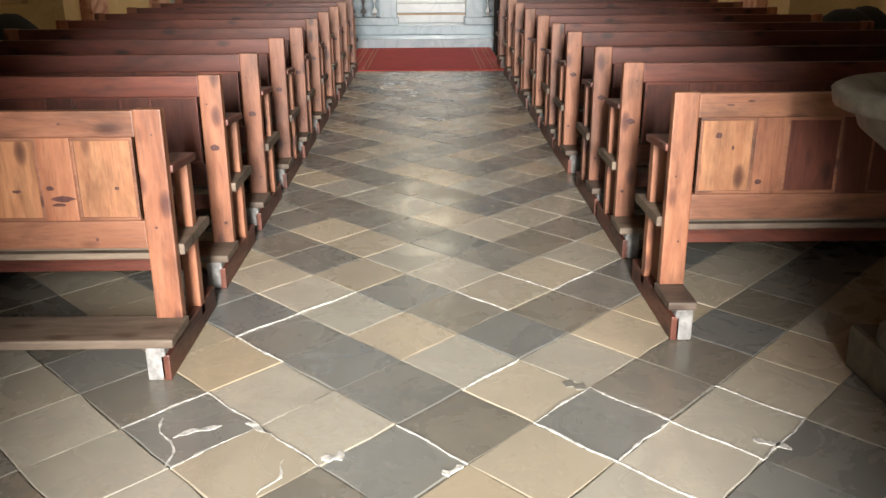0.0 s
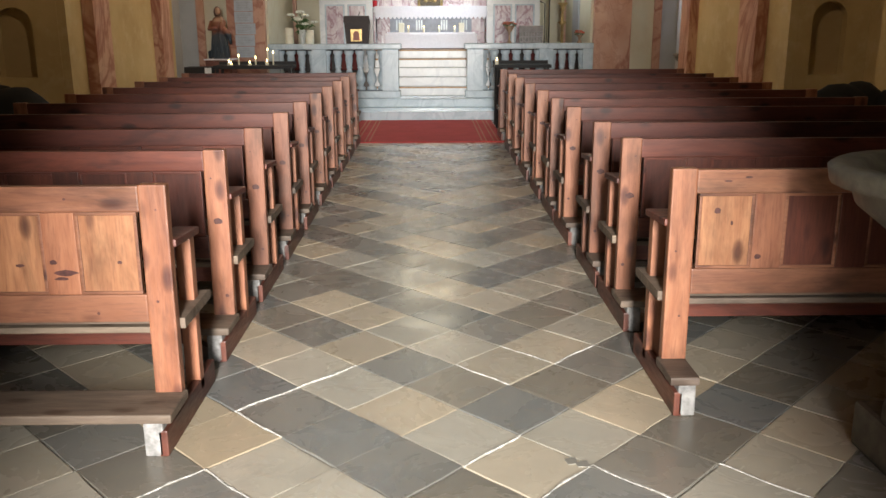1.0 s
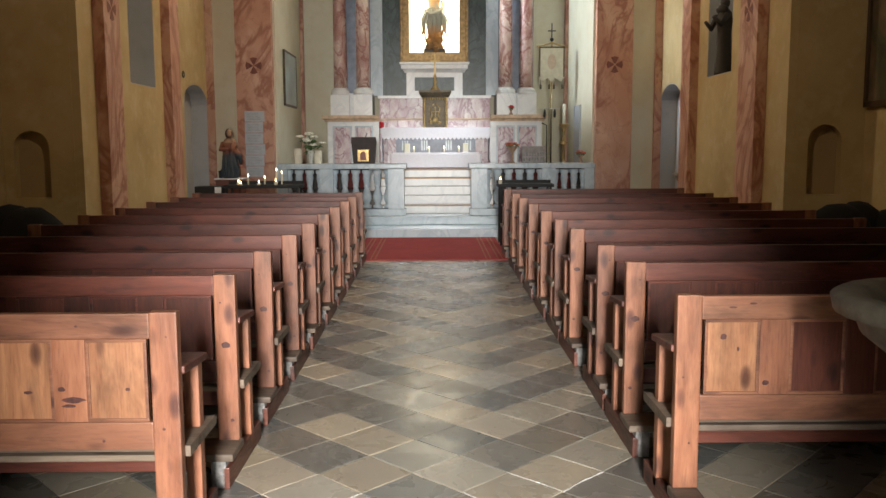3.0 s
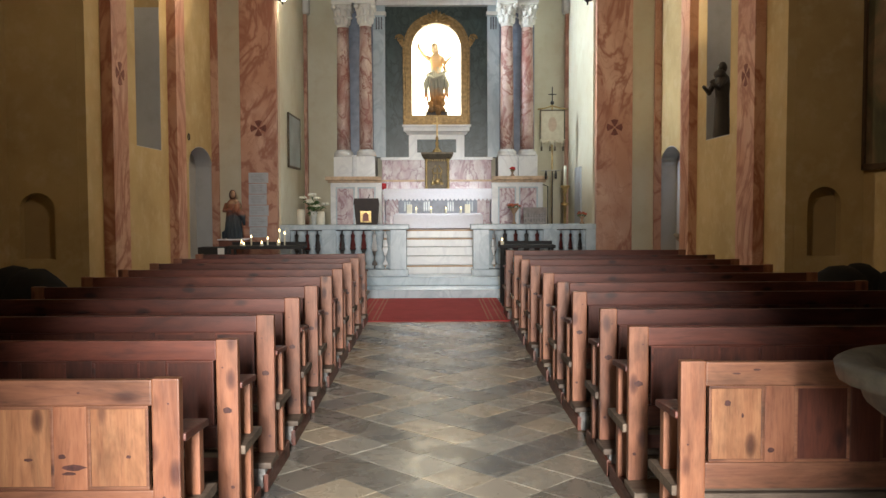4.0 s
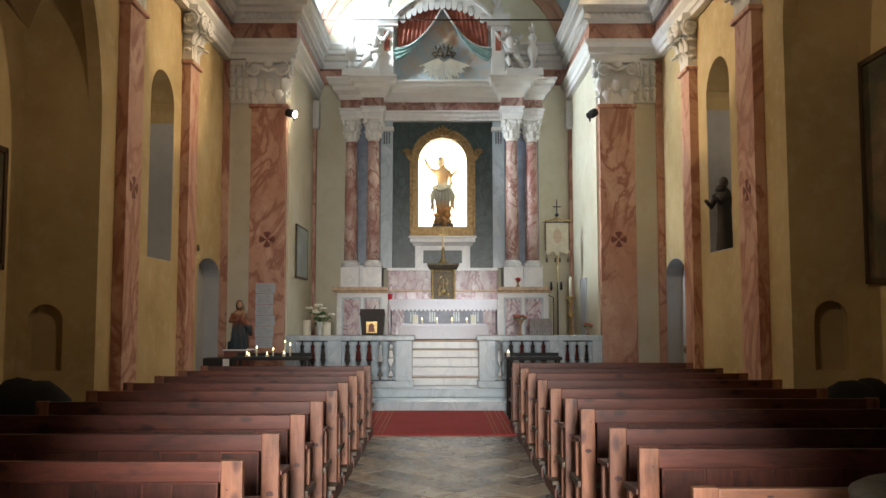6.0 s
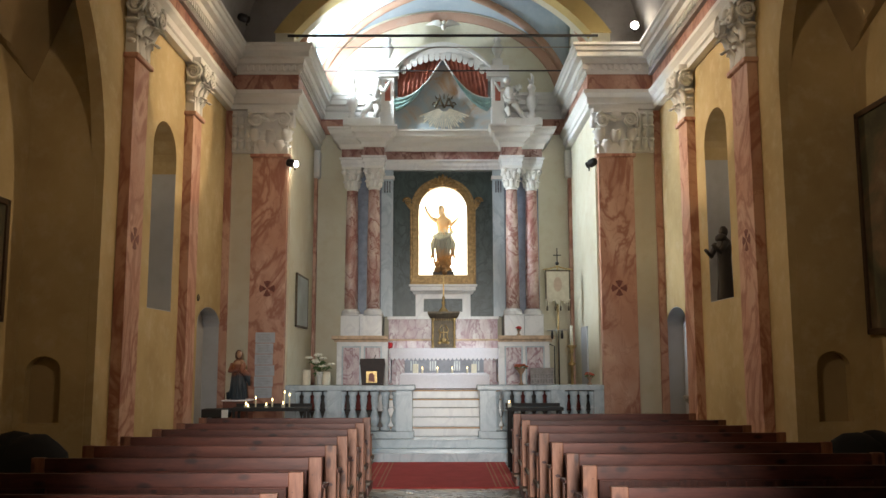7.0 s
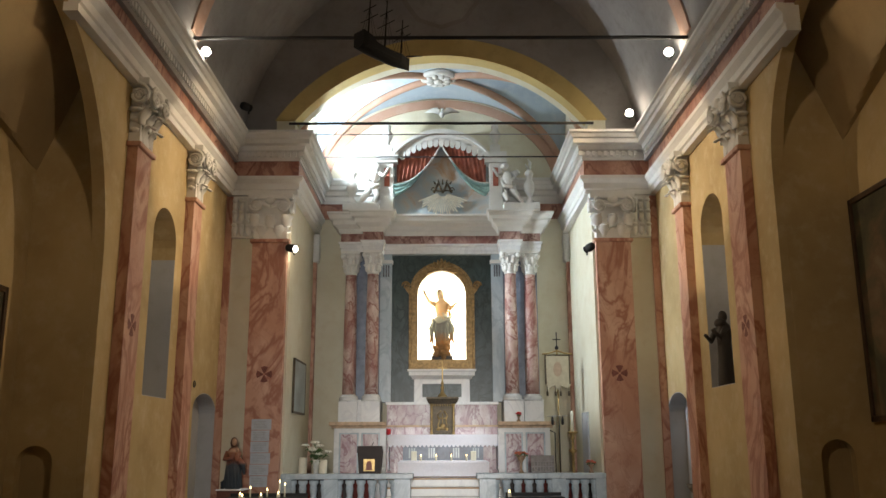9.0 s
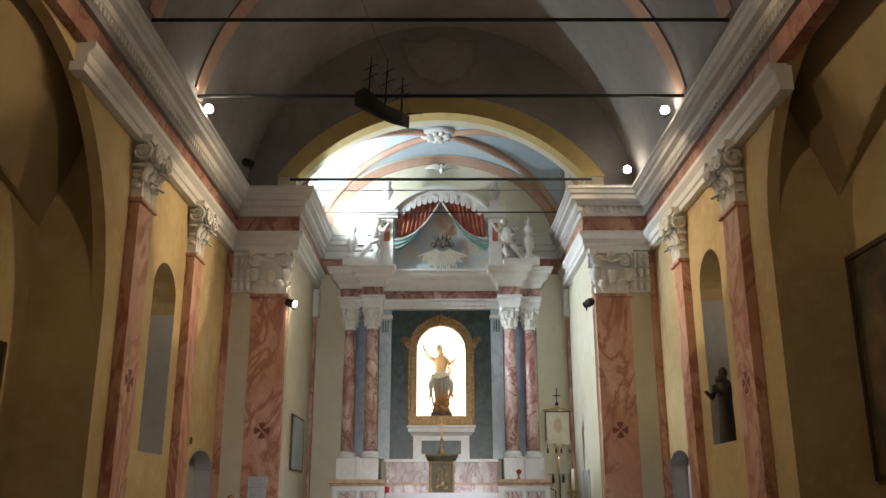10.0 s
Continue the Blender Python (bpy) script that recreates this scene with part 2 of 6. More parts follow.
# ---- mesh helpers ----
def box(bm, x0, x1, y0, y1, z0, z1, bevel=0.0):
    r = bmesh.ops.create_cube(bm, size=1.0)
    vs = r["verts"]
    for v in vs:
        v.co = Vector((x0 if v.co.x < 0 else x1, y0 if v.co.y < 0 else y1, z0 if v.co.z < 0 else z1))
    if bevel:
        es = list({e for v in vs for e in v.link_edges})
        bmesh.ops.bevel(bm, geom=es, offset=bevel, segments=2, affect="EDGES", profile=0.6)
    return bm


def one_box(x0, x1, y0, y1, z0, z1, bevel=0.0):
    return box(bmesh.new(), min(x0, x1), max(x0, x1), min(y0, y1), max(y0, y1), z0, z1, bevel)


def lathe(profile, segs=20, centre=(0, 0, 0), bm=None, squash=1.0):
    """Turned form from (radius, height) pairs."""
    bm = bm or bmesh.new()
    rings = []
    for r, z in profile:
        rings.append([bm.verts.new((centre[0] + r * math.cos(a), centre[1] + squash * r * math.sin(a), centre[2] + z))
                      for a in (2 * math.pi * i / segs for i in range(segs))])
    for lo, hi in zip(rings, rings[1:]):
        for i in range(segs):
            f = bm.faces.new((lo[i], lo[(i + 1) % segs], hi[(i + 1) % segs], hi[i]))
            f.smooth = True
    bm.faces.new(rings[0][::-1])
    bm.faces.new(rings[-1])
    return bm


def moulding(profile, path, side, bm=None):
    """Sweeps a closed profile of (out, z) along a path of (x, y), mitred; side +1 puts out to the right of the way."""
    bm = bm or bmesh.new()
    pts = [Vector(p) for p in path]
    secs = []
    for i, p in enumerate(pts):
        d0 = (p - pts[i - 1]).normalized() if i else None
        d1 = (pts[i + 1] - p).normalized() if i < len(pts) - 1 else None
        n0 = Vector((d0.y, -d0.x)) * side if d0 else None
        n1 = Vector((d1.y, -d1.x)) * side if d1 else None
        n = n0 if n1 is None else n1 if n0 is None else (n0 + n1) / (1 + n0.dot(n1))
        secs.append([bm.verts.new((p.x + n.x * o, p.y + n.y * o, z)) for o, z in profile])
    for a, b in zip(secs, secs[1:]):
        k = len(profile)
        for i in range(k):
            bm.faces.new((a[i], a[(i + 1) % k], b[(i + 1) % k], b[i]))
    bm.faces.new(secs[0])
    bm.faces.new(secs[-1][::-1])
    bmesh.ops.recalc_face_normals(bm, faces=bm.faces[:])
    return bm


def tube(points, radius, segs=8, bm=None):
    bm = bm or bmesh.new()
    pts = [Vector(p) for p in points]
    rad = radius if isinstance(radius, (list, tuple)) else [radius] * len(pts)
    rings = []
    for i, p in enumerate(pts):
        d = (pts[min(i + 1, len(pts) - 1)] - pts[max(i - 1, 0)]).normalized()
        u = d.cross(Vector((0, 0, 1)) if abs(d.z) < 0.9 else Vector((1, 0, 0))).normalized()
        w = d.cross(u)
        rings.append([bm.verts.new(p + rad[i] * (u * math.cos(a) + w * math.sin(a))) for a in (2 * math.pi * j / segs for j in range(segs))])
    for a, b in zip(rings, rings[1:]):
        for i in range(segs):
            bm.faces.new((a[i], a[(i + 1) % segs], b[(i + 1) % segs], b[i])).smooth = True
    bm.faces.new(rings[0][::-1])
    bm.faces.new(rings[-1])
    return bm


def prism(outline, d0, d1, axis="y", bm=None):
    """Extrudes a closed outline: (x, z) along y, (y, z) along x or (x, y) along z."""
    bm = bm or bmesh.new()
    def at(a, b, d):
        return (a, d, b) if axis == "y" else (d, a, b) if axis == "x" else (a, b, d)
    lo = [bm.verts.new(at(a, b, d0)) for a, b in outline]
    hi = [bm.verts.new(at(a, b, d1)) for a, b in outline]
    k = len(outline)
    for i in range(k):
        bm.faces.new((lo[i], lo[(i + 1) % k], hi[(i + 1) % k], hi[i]))
    bm.faces.new(lo[::-1])
    bm.faces.new(hi)
    bmesh.ops.recalc_face_normals(bm, faces=bm.faces[:])
    return bm


def blob(bm, centre, size, segs=10, turn=None):
    m = Matrix.Translation(centre) @ (turn or Matrix()) @ Matrix.Diagonal((*size, 1))
    r = bmesh.ops.create_uvsphere(bm, u_segments=segs, v_segments=max(6, segs * 2 // 3), radius=1.0, matrix=m)
    for v in r["verts"]:
        for f in v.link_faces:
            f.smooth = True
    return bm


def mesh_of(name, bm, material):
    me = bpy.data.meshes.new(name)
    bm.to_mesh(me)
    bm.free()
    me.materials.append(material)
    return me


def part(name, bm, material, parent, label=""):
    ob = new(name, mesh_of(name, bm, material))
    ob.parent = parent
    return tagged(ob, label) if label else ob


def thing(name, label, category, group="", kind="", m=None):
    ob = tagged(new(name), label, category, group, kind)
    if m:
        ob.matrix_world = m
    return ob


def solid(name, bm, material, label, category, group="", kind="", m=None):
    ob = tagged(new(name, mesh_of(name, bm, material)), label, category, group, kind)
    if m:
        ob.matrix_world = m
    return ob


def setting(name, bm, material, label, category):
    return solid(name, bm, material, label, category, kind="structure")


def arc(cx, cz, a, b, t0, t1, n):
    return [(cx + a * math.cos(t0 + (t1 - t0) * i / n), cz + b * math.sin(t0 + (t1 - t0) * i / n)) for i in range(n + 1)]


# ---- the large structure ----
WX = 4.15          # inner face of the nave's side walls
END = 16.0         # wall of the chancel arch
CX, BACK = 2.9, 19.1
SPRING, VR, VH = 7.1, 3.95, 4.3


def cut_wall(outline, holes, d0, d1, axis):
    """A wall plate with openings: the outline and the holes are bridged face by face."""
    bm = bmesh.new()
    def at(a, b, d):
        return (a, d, b) if axis == "y" else (d, a, b)
    loops = [outline] + holes
    edges = []
    for lp in loops:
        vs = [bm.verts.new(at(a, b, d0)) for a, b in lp]
        edges += [bm.edges.new((vs[i], vs[(i + 1) % len(vs)])) for i in range(len(vs))]
    bmesh.ops.triangle_fill(bm, use_beauty=True, edges=edges)
    faces = bm.faces[:]
    r = bmesh.ops.extrude_face_region(bm, geom=faces)
    shift = Vector(at(0, 0, d1 - d0))
    bmesh.ops.translate(bm, verts=[g for g in r["geom"] if isinstance(g, bmesh.types.BMVert)], vec=shift)
    bmesh.ops.recalc_face_normals(bm, faces=bm.faces[:])
    return bm


def arched(y0, y1, z0, zs, rise, n=14):
    """Outline of an opening with an arched head, from its sill z0 to its springing zs."""
    return [(y0, z0), (y1, z0)] + arc((y0 + y1) / 2, zs, (y1 - y0) / 2, rise, 0, math.pi, n)


WALL_TOP = 8.6
# chapel arch: springing and rise; niche: y0, y1, sill, springing; recess: y0, y1; foot of the chapel vault
SIDES = {-1: dict(zs=3.9, b=2.85, niche=(11.93, 13.0, 2.41, 4.74), recess=(14.43, 15.93), foot=5.06, rise=0.55),
         1: dict(zs=5.08, b=2.04, niche=(12.2, 13.27, 2.56, 5.02), recess=(14.63, 15.95), foot=5.44, rise=0.8)}
BIG = dict(c=7.7, a=2.51)
for sgn, side in ((-1, "west"), (1, "east")):
    SD = SIDES[sgn]
    n0, n1, nz, ns = SD["niche"]
    r0, r1 = SD["recess"]
    big = [arched(BIG["c"] - BIG["a"], BIG["c"] + BIG["a"], 0.02, SD["zs"], SD["b"], 40)]
    setting("wall_aisle_" + side, cut_wall([(-1.5, 0), (10.6, 0), (10.6, WALL_TOP), (-1.5, WALL_TOP)], big, sgn * WX, sgn * (WX + 0.16), "x"),
            OCHRE, "ochre plastered nave wall with a tall arch", "wall")
    holes = [arched(n0, n1, nz, ns, 0.48), arched(r0, r1, 0.02, 2.3, 0.32)]
    wall = setting("wall_" + side, cut_wall([(10.6, 0), (16.9, 0), (16.9, WALL_TOP), (10.6, WALL_TOP)], holes, sgn * WX, sgn * (WX + 0.55), "x"),
                   OCHRE, "ochre plastered nave wall with arched openings", "wall")
    for q in ((n0, n0 + 0.01, nz, ns - 0.2), (n1 - 0.01, n1, nz, ns - 0.2), (n0 + 0.01, n1 - 0.01, nz, nz + 0.01)):
        part("niche_lining", one_box(sgn * (WX + 0.004), sgn * (WX + 0.41), *q), NICHEP, wall, "grey-blue plaster reveal of the tall niche")
    for q in ((r0, r0 + 0.01, 0.02, 2.3), (r1 - 0.01, r1, 0.02, 2.3)):
        part("recess_lining", one_box(sgn * (WX + 0.004), sgn * (WX + 0.31), *q), NICHEP, wall, "grey painted reveal of the recess")
    yc, hw = (r0 + r1) / 2, (r1 - r0) / 2
    part("recess_lining", prism(arc(yc, 2.3, hw, 0.32, 0, math.pi, 16) + arc(yc, 2.3, hw - 0.012, 0.308, math.pi, 0, 16), sgn * (WX + 0.004), sgn * (WX + 0.31), "x"), NICHEP, wall, "grey painted head of the recess")
    # backs of the window niche and of the door recess
    part("niche_back", one_box(sgn * (WX + 0.40), sgn * (WX + 0.60), n0 - 0.2, n1 + 0.2, 2.2, 5.7), NICHEP, wall, "grey-blue plaster back of the tall niche")
    part("recess_back", one_box(sgn * (WX + 0.30), sgn * (WX + 0.60), r0 - 0.1, 15.98, 0.0, 2.9), NICHEP, wall, "grey painted back of the arched recess")
    # side chapel behind the big arch
    hole = [arched(4.413, 4.814, 0.947, 1.582, 0.195)] if sgn > 0 else [arched(-4.96, -4.54, 0.947, 1.54, 0.195)]
    x0, x1 = sorted((sgn * 4.25, sgn * 5.55))
    ch = setting("chapel_end_wall_" + side, cut_wall([(x0, 0), (x1, 0), (x1, 8), (x0, 8)], hole, 10.203, 10.85, "y"), OCHRE,
                 "ochre plaster end wall of the side chapel with a small niche", "wall")
    nx = (4.33, 4.93) if sgn > 0 else (-5.06, -4.42)
    # the darker plaster holds the niche's shade as well as its dirt
    part("niche_back", one_box(nx[0], nx[1], 10.33, 10.9, 0.8, 1.9), CHAPELV, ch, "dirty brown plaster back of the small niche, darkened for shade")
    setting("chapel_wall_" + side, one_box(sgn * 5.077, sgn * 5.5, 4.9, 10.57, 0, 8.0), OCHRE, "ochre plaster side wall of the chapel", "wall")
    setting("chapel_near_wall_" + side, one_box(sgn * 4.3, sgn * 5.55, 4.6, 4.95, 0, 8.0), OCHRE, "ochre plaster wall closing the chapel", "wall")
    bm = bmesh.new()
    NX, NY = 24, 60
    grid = []
    for i in range(NX + 1):
        x = 4.2 + 0.90 * i / NX
        row = []
        for j in range(NY + 1):
            y = 4.93 + 5.29 * j / NY
            zx = SD["foot"] + 2.5 * max(0.0, 5.087 - x)
            zy = SD["foot"] + 0.01 + SD["rise"] * (1 - min(1.0, abs(y - 7.575) / 2.645) ** 1.3)
            row.append(bm.verts.new((sgn * x, y, max(zx, zy))))
        grid.append(row)
    for i in range(NX):
        for j in range(NY):
            bm.faces.new((grid[i][j], grid[i + 1][j], grid[i + 1][j + 1], grid[i][j + 1]))
    r = bmesh.ops.extrude_face_region(bm, geom=bm.faces[:])
    bmesh.ops.translate(bm, verts=[g for g in r["geom"] if isinstance(g, bmesh.types.BMVert)], vec=(0, 0, 0.15))
    bmesh.ops.recalc_face_normals(bm, faces=bm.faces[:])
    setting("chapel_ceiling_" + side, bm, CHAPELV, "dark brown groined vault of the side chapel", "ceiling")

# end wall with the chancel arch, entrance wall
def arch_pts(half, rise, z, n=32):
    rr = (half ** 2 + rise ** 2) / (2 * rise)
    a = math.asin(half / rr)
    return [(rr * math.sin(a - 2 * a * i / n), z + rise - rr + rr * math.cos(a - 2 * a * i / n)) for i in range(n + 1)]

opening = [(-CX, 0.02), (CX, 0.02)] + arch_pts(CX, 1.40, 8.0)
setting("wall_north", cut_wall([(-4.7, 0), (4.7, 0), (4.7, 11.6), (-4.7, 11.6)], [opening], END, END + 0.6, "y"), CREAM,
        "cream plaster wall with the chancel arch", "wall")
setting("lunette_wall_north", cut_wall([(-4.05, 7.7), (4.05, 7.7), (4.05, 11.45), (-4.05, 11.45)], [[(-3.26, 7.72), (3.26, 7.72)] + arch_pts(3.26, 1.74, 8.0)], END - 0.012, END - 0.002, "y"),
        VAULTP, "grey plastered lunette over the chancel arch", "wall")
for sgn in (-1, 1):
    setting("chancel_corner_trim", one_box(sgn * (CX - 0.07), sgn * (CX + 0.01), BACK - 0.16, BACK + 0.01, 0.6, 6.4, 0.004), PINK, "narrow pink marbled strip in the chancel corner", "trim")
    setting("chancel_corner_cap_trim", one_box(sgn * (CX - 0.14), sgn * (CX + 0.01), BACK - 0.24, BACK + 0.01, 5.75, 6.4, 0.05), STUCCO, "small white stucco corner capital", "trim")
band = arch_pts(3.28, 1.76, 8.0) + arch_pts(CX - 0.02, 1.38, 8.0)[::-1]
setting("arch_trim", prism(band, END - 0.05, END + 0.3), YELP, "yellow painted band round the chancel arch", "trim")
setting("wall_south", cut_wall([(-4.7, 0), (4.7, 0), (4.7, 11.6), (-4.7, 11.6)], [[(-0.67, 0.02), (0.67, 0.02), (0.67, 3.1), (-0.67, 3.1)]], -1.6, -1.15, "y"),
        OCHRE, "ochre plaster entrance wall with an open door", "wall")

# nave vault: half barrel with thickness
inner = arc(0, SPRING, VR, VH, 0.0, math.pi, 48)
outer = arc(0, SPRING, VR + 0.7, VH + 0.5, math.pi, 0.0, 48)
setting("ceiling_nave", prism(inner + outer, -1.6, END + 0.02), VAULTP, "grey plastered barrel vault over the nave", "ceiling")
for y in (12.3, 10.05, 7.4):
    a0, a1 = math.radians(12), math.radians(168)
    rib = arc(0, SPRING, VR - 0.03, VH - 0.03, a0, a1, 44) + arc(0, SPRING, VR + 0.05, VH + 0.05, a1, a0, 44)
    setting("vault_rib_trim", prism(rib, y - 0.2, y + 0.2), RIBP, "salmon painted rib of the nave vault", "trim")

# chancel
for sgn, side in ((-1, "west"), (1, "east")):
    setting("chancel_wall_" + side, one_box(sgn * CX, sgn * 3.4, END + 0.58, BACK + 0.4, 0, 10.3), CREAM, "cream plaster side wall of the chancel", "wall")
setting("chancel_wall_north", one_box(-3.4, 3.4, BACK, BACK + 0.4, 0, 10.3), CREAM, "pale yellow plaster wall behind the altar", "wall")
bm = bmesh.new()
CN = 36
Y0, Y1 = END + 0.55, BACK + 0.05
YM, YH = (Y0 + Y1) / 2, (Y1 - Y0) / 2
CS, CR = 7.55, 2.22
def chancel_z(x, y):
    zx = CS + CR * math.sqrt(max(0, 1 - (x / 2.95) ** 2))
    zy = CS + CR * math.sqrt(max(0, 1 - ((y - YM) / YH) ** 2))
    return max(zx, zy)
grid = [[bm.verts.new((x, y, chancel_z(x, y))) for y in (Y0 + 2 * YH * j / CN for j in range(CN + 1))] for x in (-2.95 + 5.9 * i / CN for i in range(CN + 1))]
for i in range(CN):
    for j in range(CN):
        bm.faces.new((grid[i][j], grid[i][j + 1], grid[i + 1][j + 1], grid[i + 1][j])).smooth = True
r = bmesh.ops.extrude_face_region(bm, geom=bm.faces[:])
bmesh.ops.translate(bm, verts=[g for g in r["geom"] if isinstance(g, bmesh.types.BMVert)], vec=(0, 0, 0.2))
bmesh.ops.recalc_face_normals(bm, faces=bm.faces[:])
setting("ceiling_chancel", bm, BLUEV, "pale blue groined vault of the chancel", "ceiling")
for s in (1, -1):
    pts = [(2.93 * u, YM + s * YH * u * 0.995, CS - 0.03 + CR * math.sqrt(max(0, 1 - u * u))) for u in (math.sin(math.pi / 2 * k / 20) for k in range(-20, 21))]
    setting("chancel_rib_trim", tube(pts, 0.085, 6), RIBP, "salmon painted diagonal rib of the chancel vault", "trim")
pts = arc(0, CS, 2.85, CR - 0.06, 0.02, math.pi - 0.02, 40)
setting("chancel_rib_trim", prism(pts + arc(0, CS, 2.62, CR - 0.26, math.pi - 0.02, 0.02, 40), BACK - 0.05, BACK + 0.02), RIBP, "salmon painted arch band on the wall behind the altar", "trim")

# pilasters, entablature
CROSSP = plain("dark_red_paint", (0.18, 0.06, 0.045), 0.7, 0, 0.3, 20)
def pilaster(name, sx, axis, c, half, face, z0, z1, label):
    """A flat pilaster on a wall: axis x stands on a side wall, axis y on the end wall."""
    root = thing(name, label, "pilaster", "painted pilasters", "structure")
    def bx(a0, a1, d0, d1, z0, z1, bev=0.006):
        return one_box(sx * d0, sx * d1, a0, a1, z0, z1, bev) if axis == "x" else one_box(a0, a1, d0, d1, z0, z1, bev)
    w = WX + 0.02 if axis == "x" else END + 0.02
    part("shaft", bx(c - half, c + half, face, w, z0 + 0.45, z1), PINK, root)
    part("base", bx(c - half - 0.04, c + half + 0.04, face - 0.04, w, z0, z0 + 0.45, 0.015), STUCCO, root, "white stucco pilaster base")
    # capital: bell, leaves, volutes, abacus
    zc, h = z1, 0.86
    bm = bx(c - half + 0.01, c + half - 0.01, face - 0.01, w, zc, zc + h - 0.1)
    out = face
    def put(a, d, z, sa, sd, sz):
        p = (sx * d, a, z) if axis == "x" else (a, d, z)
        s = (sd, sa, sz) if axis == "x" else (sa, sd, sz)
        blob(bm, p, s, 8)
    n = 3
    def leaf(a, d, z, wa, hh):
        """A curling acanthus leaf that grows up the bell."""
        grid = []
        for i in range(9):
            v = i / 8
            w = wa * (0.8 + 0.5 * math.sin(math.pi * min(1, v * 1.15))) * (1 - 0.22 * (i % 2)) * (1.0 if v < 0.75 else 1.6 - 0.8 * v)
            o = 0.025 + 0.17 * v ** 2.6
            h = hh * (1.25 * v if v < 0.8 else 1.0 - 1.6 * (v - 0.8) ** 1.2)
            grid.append([(a + w * s, d - o + 0.035 * abs(s) ** 1.5, z - hh * 0.45 + h) for s in (-1, -0.5, 0, 0.5, 1)])
        fs = []
        vs = [[bm.verts.new((sx * q[1], q[0], q[2]) if axis == "x" else q) for q in row] for row in grid]
        for r0, r1 in zip(vs, vs[1:]):
            for k in range(4):
                f = bm.faces.new((r0[k], r0[k + 1], r1[k + 1], r1[k]))
                f.smooth = True
                fs.append(f)
        r = bmesh.ops.extrude_face_region(bm, geom=fs)
        bmesh.ops.translate(bm, verts=[g for g in r["geom"] if isinstance(g, bmesh.types.BMVert)], vec=(sx * 0.03, 0, 0) if axis == "x" else (0, 0.03, 0))
    for u, zz in ((-0.5, 0.13), (0.5, 0.13), (0.0, 0.32), (-0.92, 0.34), (0.92, 0.34)):
        leaf(c + u * half, out - (0.0 if zz < 0.2 else 0.03), zc + zz, half * 0.27, 0.25)
    for e in (-1, 1):
        for k in range(3):
            put(c + e * (half + 0.01), out + 0.06, zc + 0.16 + 0.14 * k, 0.05 + 0.02 * k, 0.06 + 0.02 * k, 0.035)
        # a scroll on the front and one on the return
        for front in (True, False):
            sp = []
            for q in range(34):
                t = q * 0.48
                rr = 0.15 * math.exp(-0.105 * t)
                uu, ww = rr * math.sin(t), zc + 0.62 + rr * math.cos(t)
                if front:
                    q3 = (c + e * (half - 0.07 + uu), out - 0.17, ww)
                else:
                    q3 = (c + e * (half + 0.11), out + 0.0 - uu, ww)
                sp.append((sx * q3[1], q3[0], q3[2]) if axis == "x" else q3)
            tube(sp, [0.026 - 0.0004 * q for q in range(34)], 6, bm)
        put(c + e * (half - 0.07), out - 0.12, zc + 0.62, 0.125, 0.05, 0.125)
        put(c + e * (half - 0.07), out - 0.17, zc + 0.62, 0.035, 0.035, 0.035)
        put(c + e * (half + 0.06), out, zc + 0.62, 0.05, 0.125, 0.125)
        arcp = [(c + e * half * v, out - 0.14, zc + 0.60 + 0.10 * v) for v in (0.0, 0.3, 0.6, 0.75)]
        tube([((sx * p[1], p[0], p[2]) if axis == "x" else p) for p in arcp], 0.035, 6, bm)
    put(c, out - 0.14, zc + 0.72, 0.10, 0.06, 0.07)
    part("astragal", bx(c - half - 0.045, c + half + 0.045, face - 0.05, w, zc - 0.075, zc - 0.005, 0.02), PINK, root)
    bmesh.ops.recalc_face_normals(bm, faces=bm.faces[:])
    part("capital", bm, STUCCO, root, "white stucco leafy capital with scrolls")
    part("abacus", bx(c - half - 0.10, c + half + 0.10, face - 0.12, w, zc + h - 0.1, zc + h + 0.01, 0.015), STUCCO, root)
    # painted cross
    if axis == "y" or c < 12:
        zx = 3.0 if axis == "y" else 3.25
        bm = bmesh.new()
        f0, f1 = (face - 0.004, face + 0.004) if axis == "y" else (sx * (face - 0.004), sx * (face + 0.004))
        for k in range(4):
            a = math.pi / 2 * k
            d, e = (math.cos(a), math.sin(a)), (-math.sin(a), math.cos(a))
            prism([(c + d[0] * r + e[0] * s, zx + d[1] * r + e[1] * s) for r, s in ((0.02, 0.012), (0.13, 0.07), (0.15, 0.0), (0.13, -0.07), (0.02, -0.012))], f0, f1, axis, bm)
        part("painted_cross", bm, CROSSP, root, "dark red consecration cross")
    return root

